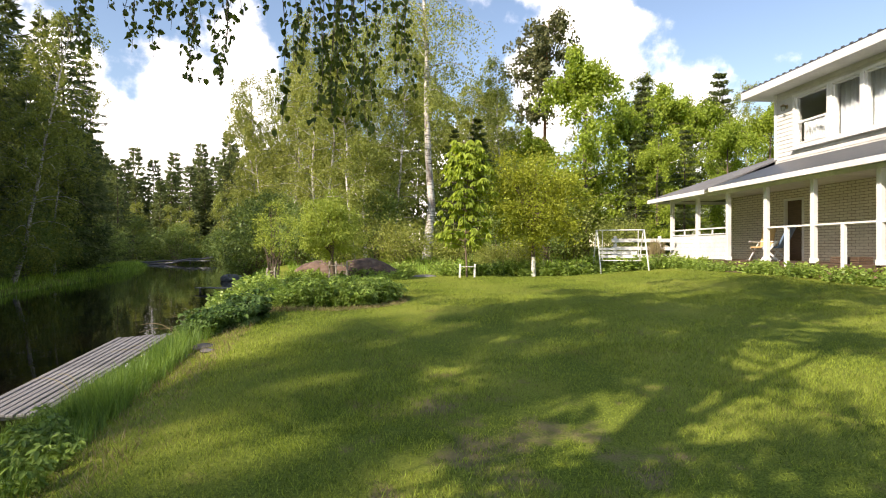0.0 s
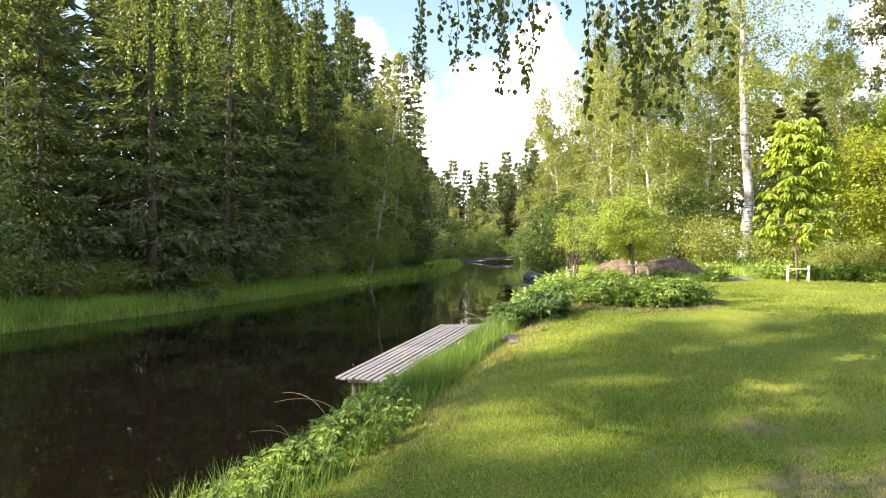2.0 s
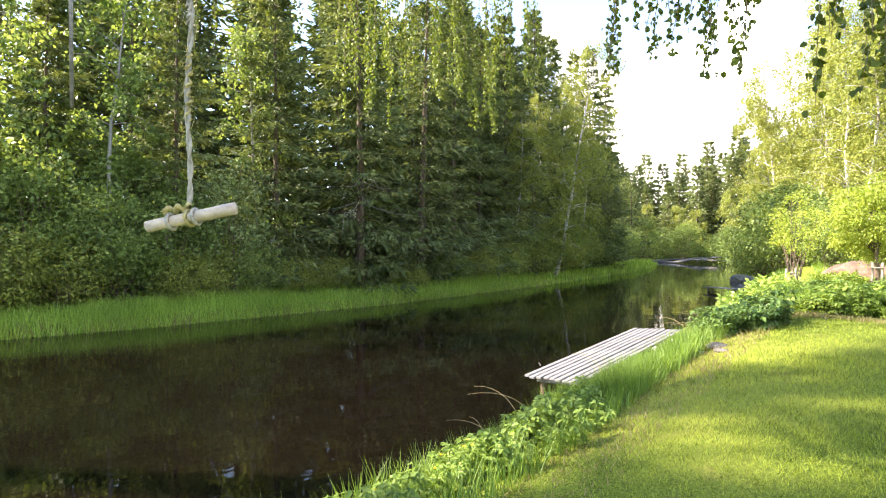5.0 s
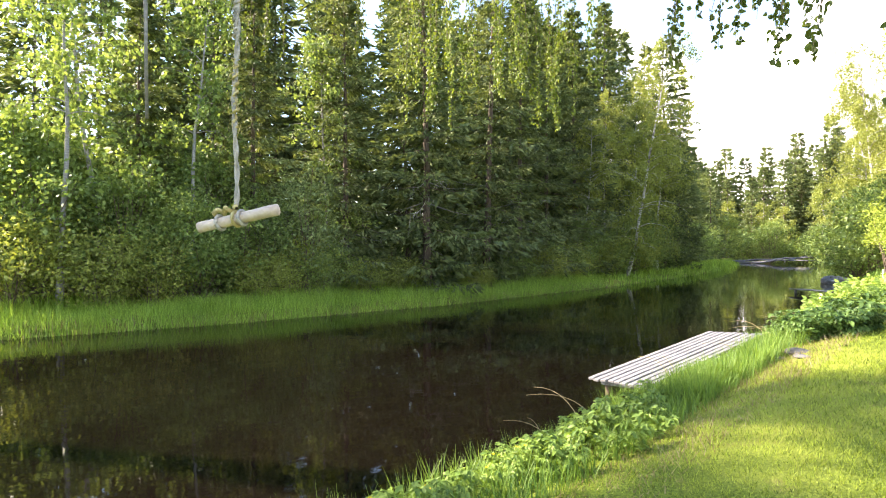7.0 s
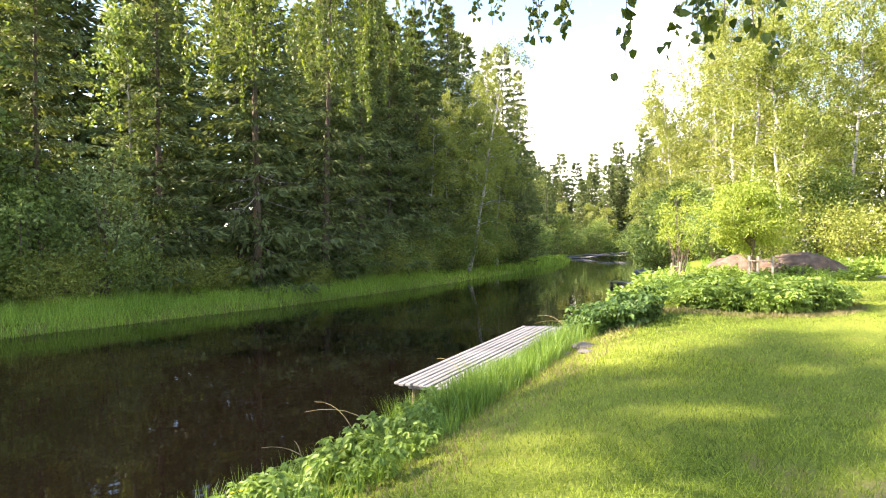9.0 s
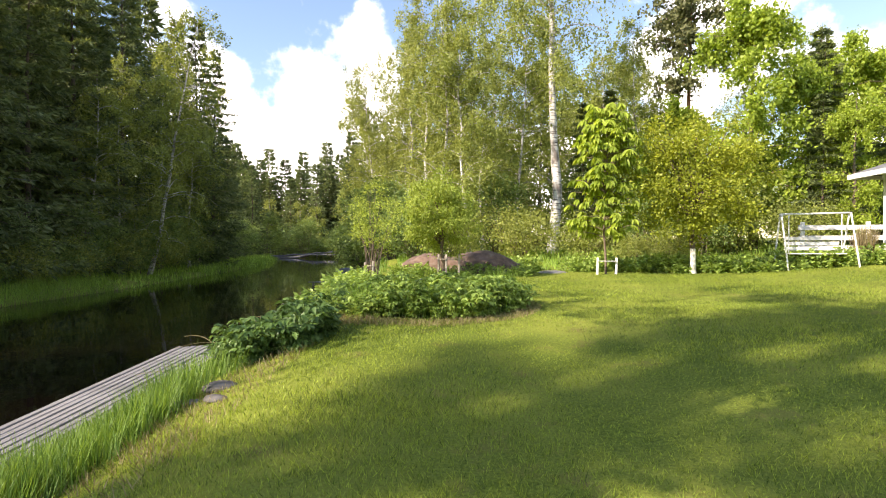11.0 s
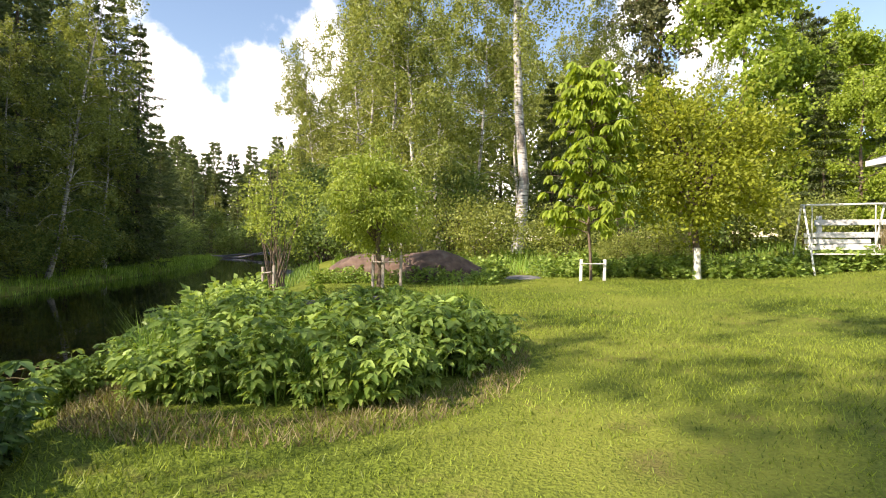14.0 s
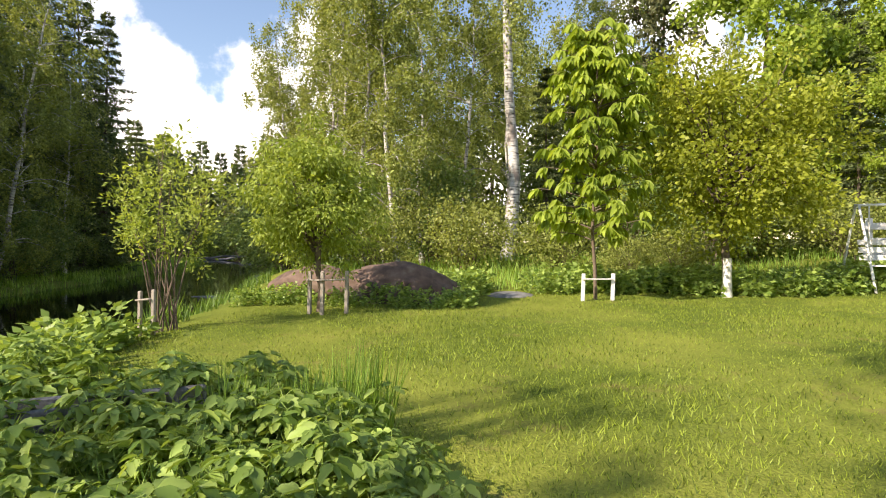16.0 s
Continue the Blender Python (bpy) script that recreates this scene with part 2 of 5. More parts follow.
# ---------------------------------------------------------------- mesh helpers
def quads_object(name, V, Q, mat, parent=None, label="", smooth=False):
    """One mesh object from an array of vertices and one of quads."""
    me = bpy.data.meshes.new(name)
    V, Q = np.asarray(V, np.float32), np.asarray(Q, np.int32)
    me.vertices.add(len(V))
    me.vertices.foreach_set("co", V.ravel())
    me.loops.add(Q.size)
    me.loops.foreach_set("vertex_index", Q.ravel())
    me.polygons.add(len(Q))
    me.polygons.foreach_set("loop_start", np.arange(0, Q.size, 4, dtype=np.int32))
    if smooth:
        me.polygons.foreach_set("use_smooth", np.ones(len(Q), dtype=bool))
    me.update(calc_edges=True)
    me.materials.append(mat)
    ob = new(name, me)
    if parent:
        ob.parent = parent
    if label:
        tagged(ob, label)
    return ob


def part(name, bm, mat, parent=None, label="", smooth=False):
    """Links a bmesh as one mesh object under a thing or part."""
    me = bpy.data.meshes.new(name)
    bmesh.ops.recalc_face_normals(bm, faces=bm.faces)
    bm.to_mesh(me)
    bm.free()
    if smooth:
        me.polygons.foreach_set("use_smooth", np.ones(len(me.polygons), dtype=bool))
    me.materials.append(mat)
    ob = new(name, me)
    if parent:
        ob.parent = parent
    if label:
        tagged(ob, label)
    return ob


def box(bm, x0, x1, y0, y1, z0, z1, bevel=0.008, m=None):
    made = bmesh.ops.create_cube(bm, size=1.0)["verts"]
    mat = Matrix.Translation(((x0 + x1) / 2, (y0 + y1) / 2, (z0 + z1) / 2)) @ Matrix.Diagonal((x1 - x0, y1 - y0, z1 - z0, 1))
    bmesh.ops.transform(bm, matrix=(m @ mat) if m else mat, verts=made)
    if bevel:
        edges = list({e for v in made for e in v.link_edges})
        bmesh.ops.bevel(bm, geom=edges, offset=bevel, segments=1, affect="EDGES")


def beam(bm, a, b, w, d, bevel=0.006):
    """A squared timber from a to b."""
    a, b = Vector(a), Vector(b)
    m = look((a + b) / 2, b)
    box(bm, -w / 2, w / 2, -d / 2, d / 2, -(b - a).length / 2, (b - a).length / 2, bevel, m)


class Geo:
    """Gathers quads in numpy arrays."""

    def __init__(self):
        self.V, self.Q, self.n = [], [], 0

    def add(self, V, Q):
        self.V.append(np.asarray(V, float))
        self.Q.append(np.asarray(Q, int) + self.n)
        self.n += len(V)

    def tube(self, path, radii, sides=6):
        path = np.asarray(path, float)
        k = len(path)
        tang = np.gradient(path, axis=0)
        tang /= np.linalg.norm(tang, axis=1)[:, None] + 1e-9
        ref = np.where(np.abs(tang[:, 2:3]) > 0.9, [[1.0, 0, 0]], [[0, 0, 1.0]])
        u = np.cross(tang, ref)
        u /= np.linalg.norm(u, axis=1)[:, None] + 1e-9
        v = np.cross(tang, u)
        a = np.arange(sides) * 2 * np.pi / sides
        ring = path[:, None] + np.asarray(radii)[:, None, None] * (np.cos(a)[None, :, None] * u[:, None] + np.sin(a)[None, :, None] * v[:, None])
        i, j = np.meshgrid(np.arange(k - 1), np.arange(sides), indexing="ij")
        i, j = i.ravel(), j.ravel()
        j2 = (j + 1) % sides
        self.add(ring.reshape(-1, 3), np.stack([i * sides + j, i * sides + j2, (i + 1) * sides + j2, (i + 1) * sides + j], 1))

    def leaves(self, P, D, size, width, rng):
        """Diamond blades at P along D with a random roll, bent a little at the middle."""
        n = len(P)
        D = D / (np.linalg.norm(D, axis=1)[:, None] + 1e-9)
        S = np.cross(D, rng.normal(size=(n, 3)))
        S /= np.linalg.norm(S, axis=1)[:, None] + 1e-9
        size = np.broadcast_to(np.asarray(size, float), (n,))[:, None]
        mid = P + D * size * 0.45
        up = np.cross(S, D) * size * 0.08
        V = np.stack([P, mid + S * size * width / 2 + up, P + D * size, mid - S * size * width / 2 + up], 1).reshape(-1, 3)
        self.add(V, np.arange(4 * n).reshape(-1, 4))

    def blades(self, P, h, w, lean, rng):
        """Upright grass blades: narrow, tapering, leaning over."""
        n = len(P)
        a = rng.uniform(0, 2 * np.pi, n)
        A = np.stack([np.cos(a), np.sin(a), np.zeros(n)], 1)
        S = np.stack([-A[:, 1], A[:, 0], A[:, 2]], 1)
        h = np.broadcast_to(np.asarray(h, float), (n,))[:, None]
        tip = P + np.array([0, 0, 1.0]) * h * (1 - 0.4 * lean ** 2) + A * h * lean * rng.uniform(0.2, 1.2, (n, 1))
        mid = (P + tip) / 2 + np.array([0, 0, 1.0]) * h * 0.12 * lean
        V = np.stack([P - S * w / 2, P + S * w / 2, mid + S * w * 0.4, mid - S * w * 0.4, tip + S * w * 0.05, tip - S * w * 0.05], 1).reshape(-1, 3)
        i = np.arange(n)[:, None] * 6
        self.add(V, np.concatenate([i + [0, 1, 2, 3], i + [3, 2, 4, 5]]))

    def broad(self, P, D, size, width, rng, flat=0.0):
        """Ovate leaves of two halves folded along the midrib. flat: how far the blade turns its face up."""
        n = len(P)
        D = D / (np.linalg.norm(D, axis=1)[:, None] + 1e-9)
        R = rng.normal(size=(n, 3)) * (1 - flat) + np.array([0, 0, 1.0]) * flat
        S = np.cross(D, R)
        S /= np.linalg.norm(S, axis=1)[:, None] + 1e-9
        U = np.cross(S, D)
        s = np.broadcast_to(np.asarray(size, float), (n,))[:, None]
        w = s * width / 2
        tip = P + D * s - U * s * 0.12
        V = np.stack([P, P + D * s * 0.30 + S * w + U * w * 0.45, P + D * s * 0.68 + S * w * 0.75 + U * w * 0.3, tip, P + D * s * 0.68 - S * w * 0.75 + U * w * 0.3, P + D * s * 0.30 - S * w + U * w * 0.45], 1).reshape(-1, 3)
        i = np.arange(n)[:, None] * 6
        self.add(V, np.concatenate([i + [0, 1, 2, 3], i + [0, 3, 4, 5]]))

    def toothed(self, P, D, size, width, rng):
        """Leaflets with three pairs of teeth, folded along the midrib, their faces turned up to the light."""
        n = len(P)
        D = D / (np.linalg.norm(D, axis=1)[:, None] + 1e-9)
        S = np.cross(D, rng.normal(0, 0.3, (n, 3)) + np.array([0, 0, 1.0]))
        S /= np.linalg.norm(S, axis=1)[:, None] + 1e-9
        U = np.cross(S, D)
        s = np.asarray(size, float)[:, None]
        w = s * width / 2
        rows = [P, P + D * s * 0.34, P + D * s * 0.70 - U * s * 0.03, P + D * s - U * s * 0.13]
        for q in (1, -1):
            rows += [P + D * s * 0.20 + S * q * w * 0.80 + U * w * 0.3, P + D * s * 0.46 + S * q * w + U * w * 0.35, P + D * s * 0.52 + S * q * w * 0.72 + U * w * 0.22, P + D * s * 0.78 + S * q * w * 0.62 + U * w * 0.12]
        i = np.arange(n)[:, None] * 12
        self.add(np.stack(rows, 1).reshape(-1, 3), np.concatenate([i + f for f in ([0, 4, 5, 1], [1, 5, 6, 2], [2, 6, 7, 3], [1, 9, 8, 0], [2, 10, 9, 1], [3, 11, 10, 2])]))

    def turf(self, P, h, w, lean, rng):
        """Short single-quad blades of mown grass."""
        n = len(P)
        a, b = rng.uniform(0, 2 * np.pi, n), rng.uniform(0, 2 * np.pi, n)
        S = np.stack([np.cos(a), np.sin(a), np.zeros(n)], 1) * w / 2
        h = np.broadcast_to(np.asarray(h, float), (n,))
        off = h * lean * rng.uniform(0.2, 1.3, n)
        tip = P + np.stack([np.cos(b) * off, np.sin(b) * off, h], 1)
        V = np.stack([P - S, P + S, tip + S * 0.25, tip - S * 0.25], 1).reshape(-1, 3)
        self.add(V, np.arange(4 * n).reshape(-1, 4))

    def make(self, name, mat, parent=None, label="", smooth=False):
        return quads_object(name, np.concatenate(self.V), np.concatenate(self.Q), mat, parent, label, smooth)


def thing(name, label, category, group="", kind=""):
    return tagged(new(name), label, category, group, kind)


# ---------------------------------------------------------------- ground and river
WATER_Z = -0.83
NEAR_Y = [-60, -12, -5, 0, 1.5, 4, 6.4, 10.5, 12, 15, 20, 28, 40, 57, 80, 104, 150]
NEAR_X = [2, -2.4, -3.0, -3.3, -3.5, -4.0, -4.35, -4.9, -5.4, -6.3, -7.5, -10, -14.5, -18, -28, -44, -80]
BANK_W = [1.5, 1.6, 1.8, 1.9, 2.0, 2.4, 2.6, 2.3, 2.2, 2.0, 2, 2, 2, 2, 2, 2, 2]
FAR_Y = [-60, -20, -1.4, 3.9, 7.8, 12.7, 21.7, 27.8, 40, 55, 80, 104, 150]
FAR_X = [-12, -16.5, -17.6, -17.4, -17.8, -18.3, -20.4, -21.8, -25.5, -30.7, -42, -56, -92]


def smooth(a, b, x):
    t = np.clip((np.asarray(x, float) - a) / (b - a), 0, 1)
    return t * t * (3 - 2 * t)


def near_edge(y):
    return np.interp(y, NEAR_Y, NEAR_X)


def far_edge(y):
    return np.interp(y, FAR_Y, FAR_X)


def wobble(x, y):
    return 0.5 * np.sin(1.3 * x + 0.7 * y) + 0.3 * np.sin(2.9 * y - 1.7 * x + 1) + 0.2 * np.sin(5.1 * x + 4.3 * y)


def ground_z(x, y):
    """Height of the land: lawn, the bank down to the river, its bed, and the wooded far bank."""
    x, y = np.asarray(x, float), np.asarray(y, float)
    lawn = 0.48 * smooth(1.0, 9.5, y) + 0.5 * smooth(19.5, 29, y) + 0.25 * smooth(3, 9, x) * smooth(8, 16, y) + 0.012 * wobble(x, y)
    lawn = lawn + 0.5 * smooth(30, 60, y) * smooth(0, 20, x - near_edge(y))
    lawn = lawn * (1 - 0.75 * smooth(10, 5, x - near_edge(y)) * smooth(22, 34, y))
    s = (x - near_edge(y) - 0.12 * wobble(0.9 * x, 1.7 * y)) / np.interp(y, NEAR_Y, BANK_W)
    bank = (WATER_Z - 0.1) + (lawn - WATER_Z + 0.1) * (1 - (1 - np.clip((s + 0.15) / 1.2, 0, 1)) ** 2.3)
    f = far_edge(y) - x + 0.25 * wobble(x, y)
    far = WATER_Z - 0.1 + 0.35 * smooth(-0.1, 0.7, f) + 0.35 * smooth(0.5, 5, f) + 1.5 * smooth(5, 25, f) + 3.0 * smooth(25, 90, f)
    bed = WATER_Z - 0.1 - 1.2 * smooth(0, 2.5, np.minimum(x - far_edge(y), near_edge(y) - x))
    z = np.where(s > -0.15, bank, np.where(f > -0.1, far, bed))
    return z


def build_ground():
    xs = np.unique(np.concatenate([np.arange(-8, 12, 0.22), np.arange(-26, -8, 0.45), np.arange(12, 30, 1.0), np.arange(-120, -26, 4), np.arange(30, 120, 6), np.linspace(-1500, -120, 8), np.linspace(120, 1500, 8)]))
    ys = np.unique(np.concatenate([np.arange(-4, 24, 0.22), np.arange(24, 60, 0.7), np.arange(-20, -4, 1.0), np.arange(60, 160, 3), np.arange(-100, -20, 6), np.linspace(160, 1500, 8), np.linspace(-1500, -100, 8)]))
    X, Y = np.meshgrid(xs, ys, indexing="ij")
    Z = ground_z(X, Y)
    V = np.stack([X, Y, Z], -1).reshape(-1, 3)
    i, j = np.meshgrid(np.arange(len(xs) - 1), np.arange(len(ys) - 1), indexing="ij")
    k = (i * len(ys) + j).ravel()
    ob = quads_object("ground", V, np.stack([k, k + len(ys), k + len(ys) + 1, k + 1], 1), M_LAWN, smooth=True)
    tagged(ob, "mown green lawn sloping to a grassy river bank", "lawn", kind="structure")


def build_water():
    ys = np.concatenate([np.linspace(-60, 150, 80)])
    a, b = far_edge(ys) - 1.5, near_edge(ys) + 1.5
    V, Q = [], []
    for k, y in enumerate(ys):
        for s in np.linspace(0, 1, 9):
            V.append((a[k] + (b[k] - a[k]) * s, y, WATER_Z))
    for k in range(len(ys) - 1):
        for s in range(8):
            q = k * 9 + s
            Q.append((q, q + 1, q + 10, q + 9))
    ob = quads_object("water", V, Q, M_WATER, smooth=True)
    tagged(ob, "dark brown still river reflecting the forest", "river", kind="structure")


build_ground()
build_water()


# ---------------------------------------------------------------- trees
def wander(rng, h, amount, k=9, lean=(0, 0)):
    t = np.linspace(0, 1, k)
    p = np.stack([np.cumsum(rng.normal(0, amount, k)) + lean[0] * t * h, np.cumsum(rng.normal(0, amount, k)) + lean[1] * t * h, t * h], 1)
    p[0, :2] = 0
    p[0, 2] = -0.3
    return p


def make_birch(seed, h, spread, start, branches, strands, per, leaf, r0, droop=1.1, lean=(0, 0), mat=None, bark=None, name="birch_tree", limb=True):
    rng = np.random.default_rng(seed)
    ob = new(name)
    spine = wander(rng, h, h * 0.006, 9, lean)
    wood, crown = Geo(), Geo()
    wood.tube(spine, r0 * (1 - np.linspace(0, 1, 9) * 0.94) * np.r_[1.35, np.ones(8)], 8)
    u = np.sort(rng.uniform(0, 1, branches)) ** 0.9
    z0 = h * (start + (1 - start) * 0.97 * u)
    base = np.stack([np.interp(z0, spine[:, 2], spine[:, 0]), np.interp(z0, spine[:, 2], spine[:, 1]), z0], 1)
    az = rng.uniform(0, 2 * np.pi, branches)
    length = spread * (0.35 + 0.65 * np.sin(np.pi * np.clip(0.18 + 0.75 * u, 0, 1))) * rng.uniform(0.65, 1.15, branches)
    rise = rng.uniform(0.5, 1.1, branches)

    def along(i, s):
        L = length[i]
        return base[i] + np.stack([np.cos(az[i]) * L * s, np.sin(az[i]) * L * s, L * (rise[i] * s - 0.75 * s * s)], -1)

    if limb:
        for i in range(branches):
            s = np.linspace(0, 1, 5)
            p = along(np.full(5, i), s)
            r = max(0.02, 0.30 * np.interp(z0[i], [0, h], [r0, 0.02]))
            wood.tube(p, r * (1 - 0.85 * s), 4)
    i = rng.integers(0, branches, strands)
    s = rng.uniform(0.2, 1.05, strands)
    origin = along(i, s) + rng.normal(0, 0.13 * spread * 0.5, (strands, 3))
    ln = rng.uniform(0.25, 1.0, strands) * droop
    k = np.repeat(np.arange(strands), per)
    t = rng.uniform(0, 1, len(k))
    sway = rng.normal(0, 0.25, (strands, 3))
    P = origin[k] + (sway[k] * t[:, None] + np.array([0, 0, -1.0]) * t[:, None]) * ln[k][:, None] + rng.normal(0, leaf * 0.8, (len(k), 3))
    D = rng.normal(0, 0.7, (len(k), 3)) + np.array([0, 0, -0.8])
    crown.leaves(P, D, rng.uniform(0.7, 1.3, len(k)) * leaf, 0.75, rng)
    wood.make("trunk", bark or M_BIRCH_BARK, ob, smooth=True)
    crown.make("crown", mat or M_BIRCH_LEAF, ob)
    return ob


def make_spruce(seed, h, radius, whorls=22, around=8, sprays=104, size=0.36, mat=None, base=0.05, bare=0):
    """A spruce: whorls of boughs that sag and turn up at the tip, each a flat fan of twigs with curtains of hanging sprays."""
    rng = np.random.default_rng(seed)
    ob = new("spruce_tree")
    wood, crown = Geo(), Geo()
    spine = wander(rng, h, h * 0.002, 8)
    wood.tube(spine, 0.0105 * h * (1 - np.linspace(0, 1, 8) * 0.96), 7)
    n = whorls * around
    w = np.repeat(np.arange(whorls), around)
    u = np.clip((w + rng.normal(0, 0.16, n)) / whorls, 0, 0.99) ** 0.93
    z = h * (base + (1 - base) * u)
    L = radius * (1 - u) ** 0.8 * rng.uniform(0.5, 1.2, n) + 0.14
    L *= np.where(u < 0.10, 0.65 + 3.5 * u, 1.0)
    az = np.arange(n) * 2 * np.pi / around + w * 0.9 + rng.normal(0, 0.25, n)
    sag = rng.uniform(0.28, 0.6, n) * (1 - u) - 0.32 * u
    drop = lambda b, s: L[b] * (sag[b] * s * (1.5 - 0.85 * s * s))
    for b in range(0, n, 2):
        s = np.linspace(0, 0.92, 4)
        wood.tube(np.stack([np.cos(az[b]) * L[b] * s, np.sin(az[b]) * L[b] * s, z[b] - drop(b, s)], 1), (0.024, 0.018, 0.012, 0.004), 3)
    k = np.repeat(np.arange(n), sprays)
    s = rng.uniform(0.05, 1, len(k)) ** 0.72
    wide = L[k] * (0.34 * np.sin(np.pi * np.clip(0.1 + 0.85 * s, 0, 1)))
    side = rng.uniform(-1, 1, len(k)) * wide
    cx, cy = np.cos(az[k]), np.sin(az[k])
    hang = rng.exponential(0.11, len(k)) * (1 - u[k]) + 0.18 * np.abs(side)
    P = np.stack([cx * L[k] * s - cy * side, cy * L[k] * s + cx * side, z[k] - drop(k, s) - hang], 1) + rng.normal(0, 0.02, (len(k), 3))
    turn = np.sign(side) * rng.uniform(0.2, 1.1, len(k))
    down = np.where(rng.uniform(0, 1, len(k)) < 0.7, -0.25, -1.2) + rng.normal(0, 0.25, len(k))
    D = np.stack([cx * np.cos(turn) - cy * np.sin(turn), cy * np.cos(turn) + cx * np.sin(turn), down + 0.5 * u[k]], 1)
    crown.leaves(P, D, size * rng.uniform(0.55, 1.3, len(k)) * (0.6 + 0.4 * (1 - u[k])), 0.29, rng)
    wood.make("trunk", M_SPRUCE_BARK, ob, smooth=True)
    crown.make("crown", mat or M_SPRUCE_LEAF, ob)
    if bare:
        g = Geo()
        for b in range(bare):
            zb, a, ln = h * rng.uniform(0.05, 0.30), rng.uniform(0, 6.283), radius * rng.uniform(0.5, 0.95)
            t = np.linspace(0, 1, 6)
            arm = np.stack([np.cos(a) * ln * t, np.sin(a) * ln * t, zb - ln * (0.5 * t - 0.25 * t * t)], 1)
            g.tube(arm, 0.022 * (1 - 0.85 * t), 4)
            for q in range(7):
                f = rng.uniform(0.25, 1)
                o = np.array([np.interp(f, t, arm[:, c]) for c in range(3)])
                g.tube([o, o + rng.normal(0, 0.18, 3) + [0, 0, -0.25]], (0.007, 0.003), 3)
        g.make("dead_bough", M_GREYBARK, ob, "bare grey dead boughs", smooth=True)
    return ob


def make_bush(seed, h, radius, clumps, per, leaf, mat, name="bush", low=0.15, stems=5, width=0.6, spread=0.16, trunk=0.0, bark=None, flat=1.0, droop=0.2, uneven=0.45):
    """A leafy shrub or round-headed tree: stems or a trunk with limbs, and leaves gathered in clumps over the head."""
    rng = np.random.default_rng(seed)
    ob = new(name)
    wood, crown = Geo(), Geo()
    d = rng.normal(size=(clumps, 3))
    d /= np.linalg.norm(d, axis=1)[:, None]
    r = rng.uniform(0.25, 1, clumps) ** 0.45 * rng.uniform(0.8, 1.12, clumps)
    lump = [noise.noise(Vector(q) * 1.9 + Vector((seed, 2 * seed, 0))) for q in d]
    r = r * (1 + uneven * np.array(lump))
    mid, half = h * (low + 1) / 2, h * (1 - low) / 2
    C = d * r[:, None] * np.array([radius, radius, half * flat]) + np.array([0, 0, mid])
    if trunk:
        wood.tube(wander(rng, mid, 0.02, 6), trunk * (1 - np.linspace(0, 0.5, 6)), 8)
    for c in C[rng.choice(clumps, min(clumps, stems * 4), replace=False)]:
        a = np.array([0, 0, mid * rng.uniform(0.45, 0.9)]) if trunk else np.array([*rng.normal(0, 0.12 * radius, 2), -0.05])
        m = (a + c) / 2 + np.array([0, 0, 0.08 * h])
        r0 = trunk * 0.35 if trunk else 0.0055 * h
        wood.tube([a, m, c], (r0, r0 * 0.7, r0 * 0.25), 4)
    k = np.repeat(np.arange(clumps), per)
    off = rng.normal(0, 1, (len(k), 3)) * spread * np.array([radius, radius, radius * 0.75])
    P = C[k] + off
    D = off / (spread * radius) + rng.normal(0, 0.6, (len(k), 3)) + np.array([0, 0, -droop])
    crown.leaves(P, D, leaf * rng.uniform(0.65, 1.3, len(k)), width, rng)
    wood.make("trunk" if trunk else "stem", bark or M_TWIG, ob, smooth=True)
    crown.make("crown", mat, ob)
    return ob


def place(ob, x, y, s=1.0, turn=0.0, tilt=(0, 0), sink=0.0, tall=1.0):
    ob.matrix_basis = pose(x, y, float(ground_z(x, y)) - sink, tilt[0], tilt[1], turn) @ Matrix.Diagonal((s, s, s * tall, 1))
    return ob


def again(ob, x, y, s=1.0, turn=0.0, tilt=(0, 0), tall=1.0):
    keep = ob.scale.copy()
    ob.scale = (1, 1, 1)
    c = copy_thing(ob, pose(x, y, float(ground_z(x, y)), tilt[0], tilt[1], turn) @ Matrix.Diagonal((s, s, s * tall, 1)))
    ob.scale = keep
    return c


def stand(kinds, spots, rng):
    """Places each kind once and copies it for the other spots: rows of x, y, kind, scale and perhaps tilt."""
    used = set()
    for x, y, v, s, *tilt in spots:
        f = again if v in used else place
        used.add(v)
        f(kinds[v], x, y, s, 0 if tilt else rng.uniform(0, 360), tilt[0] if tilt else (rng.normal(0, 1.2), rng.normal(0, 1.2)))


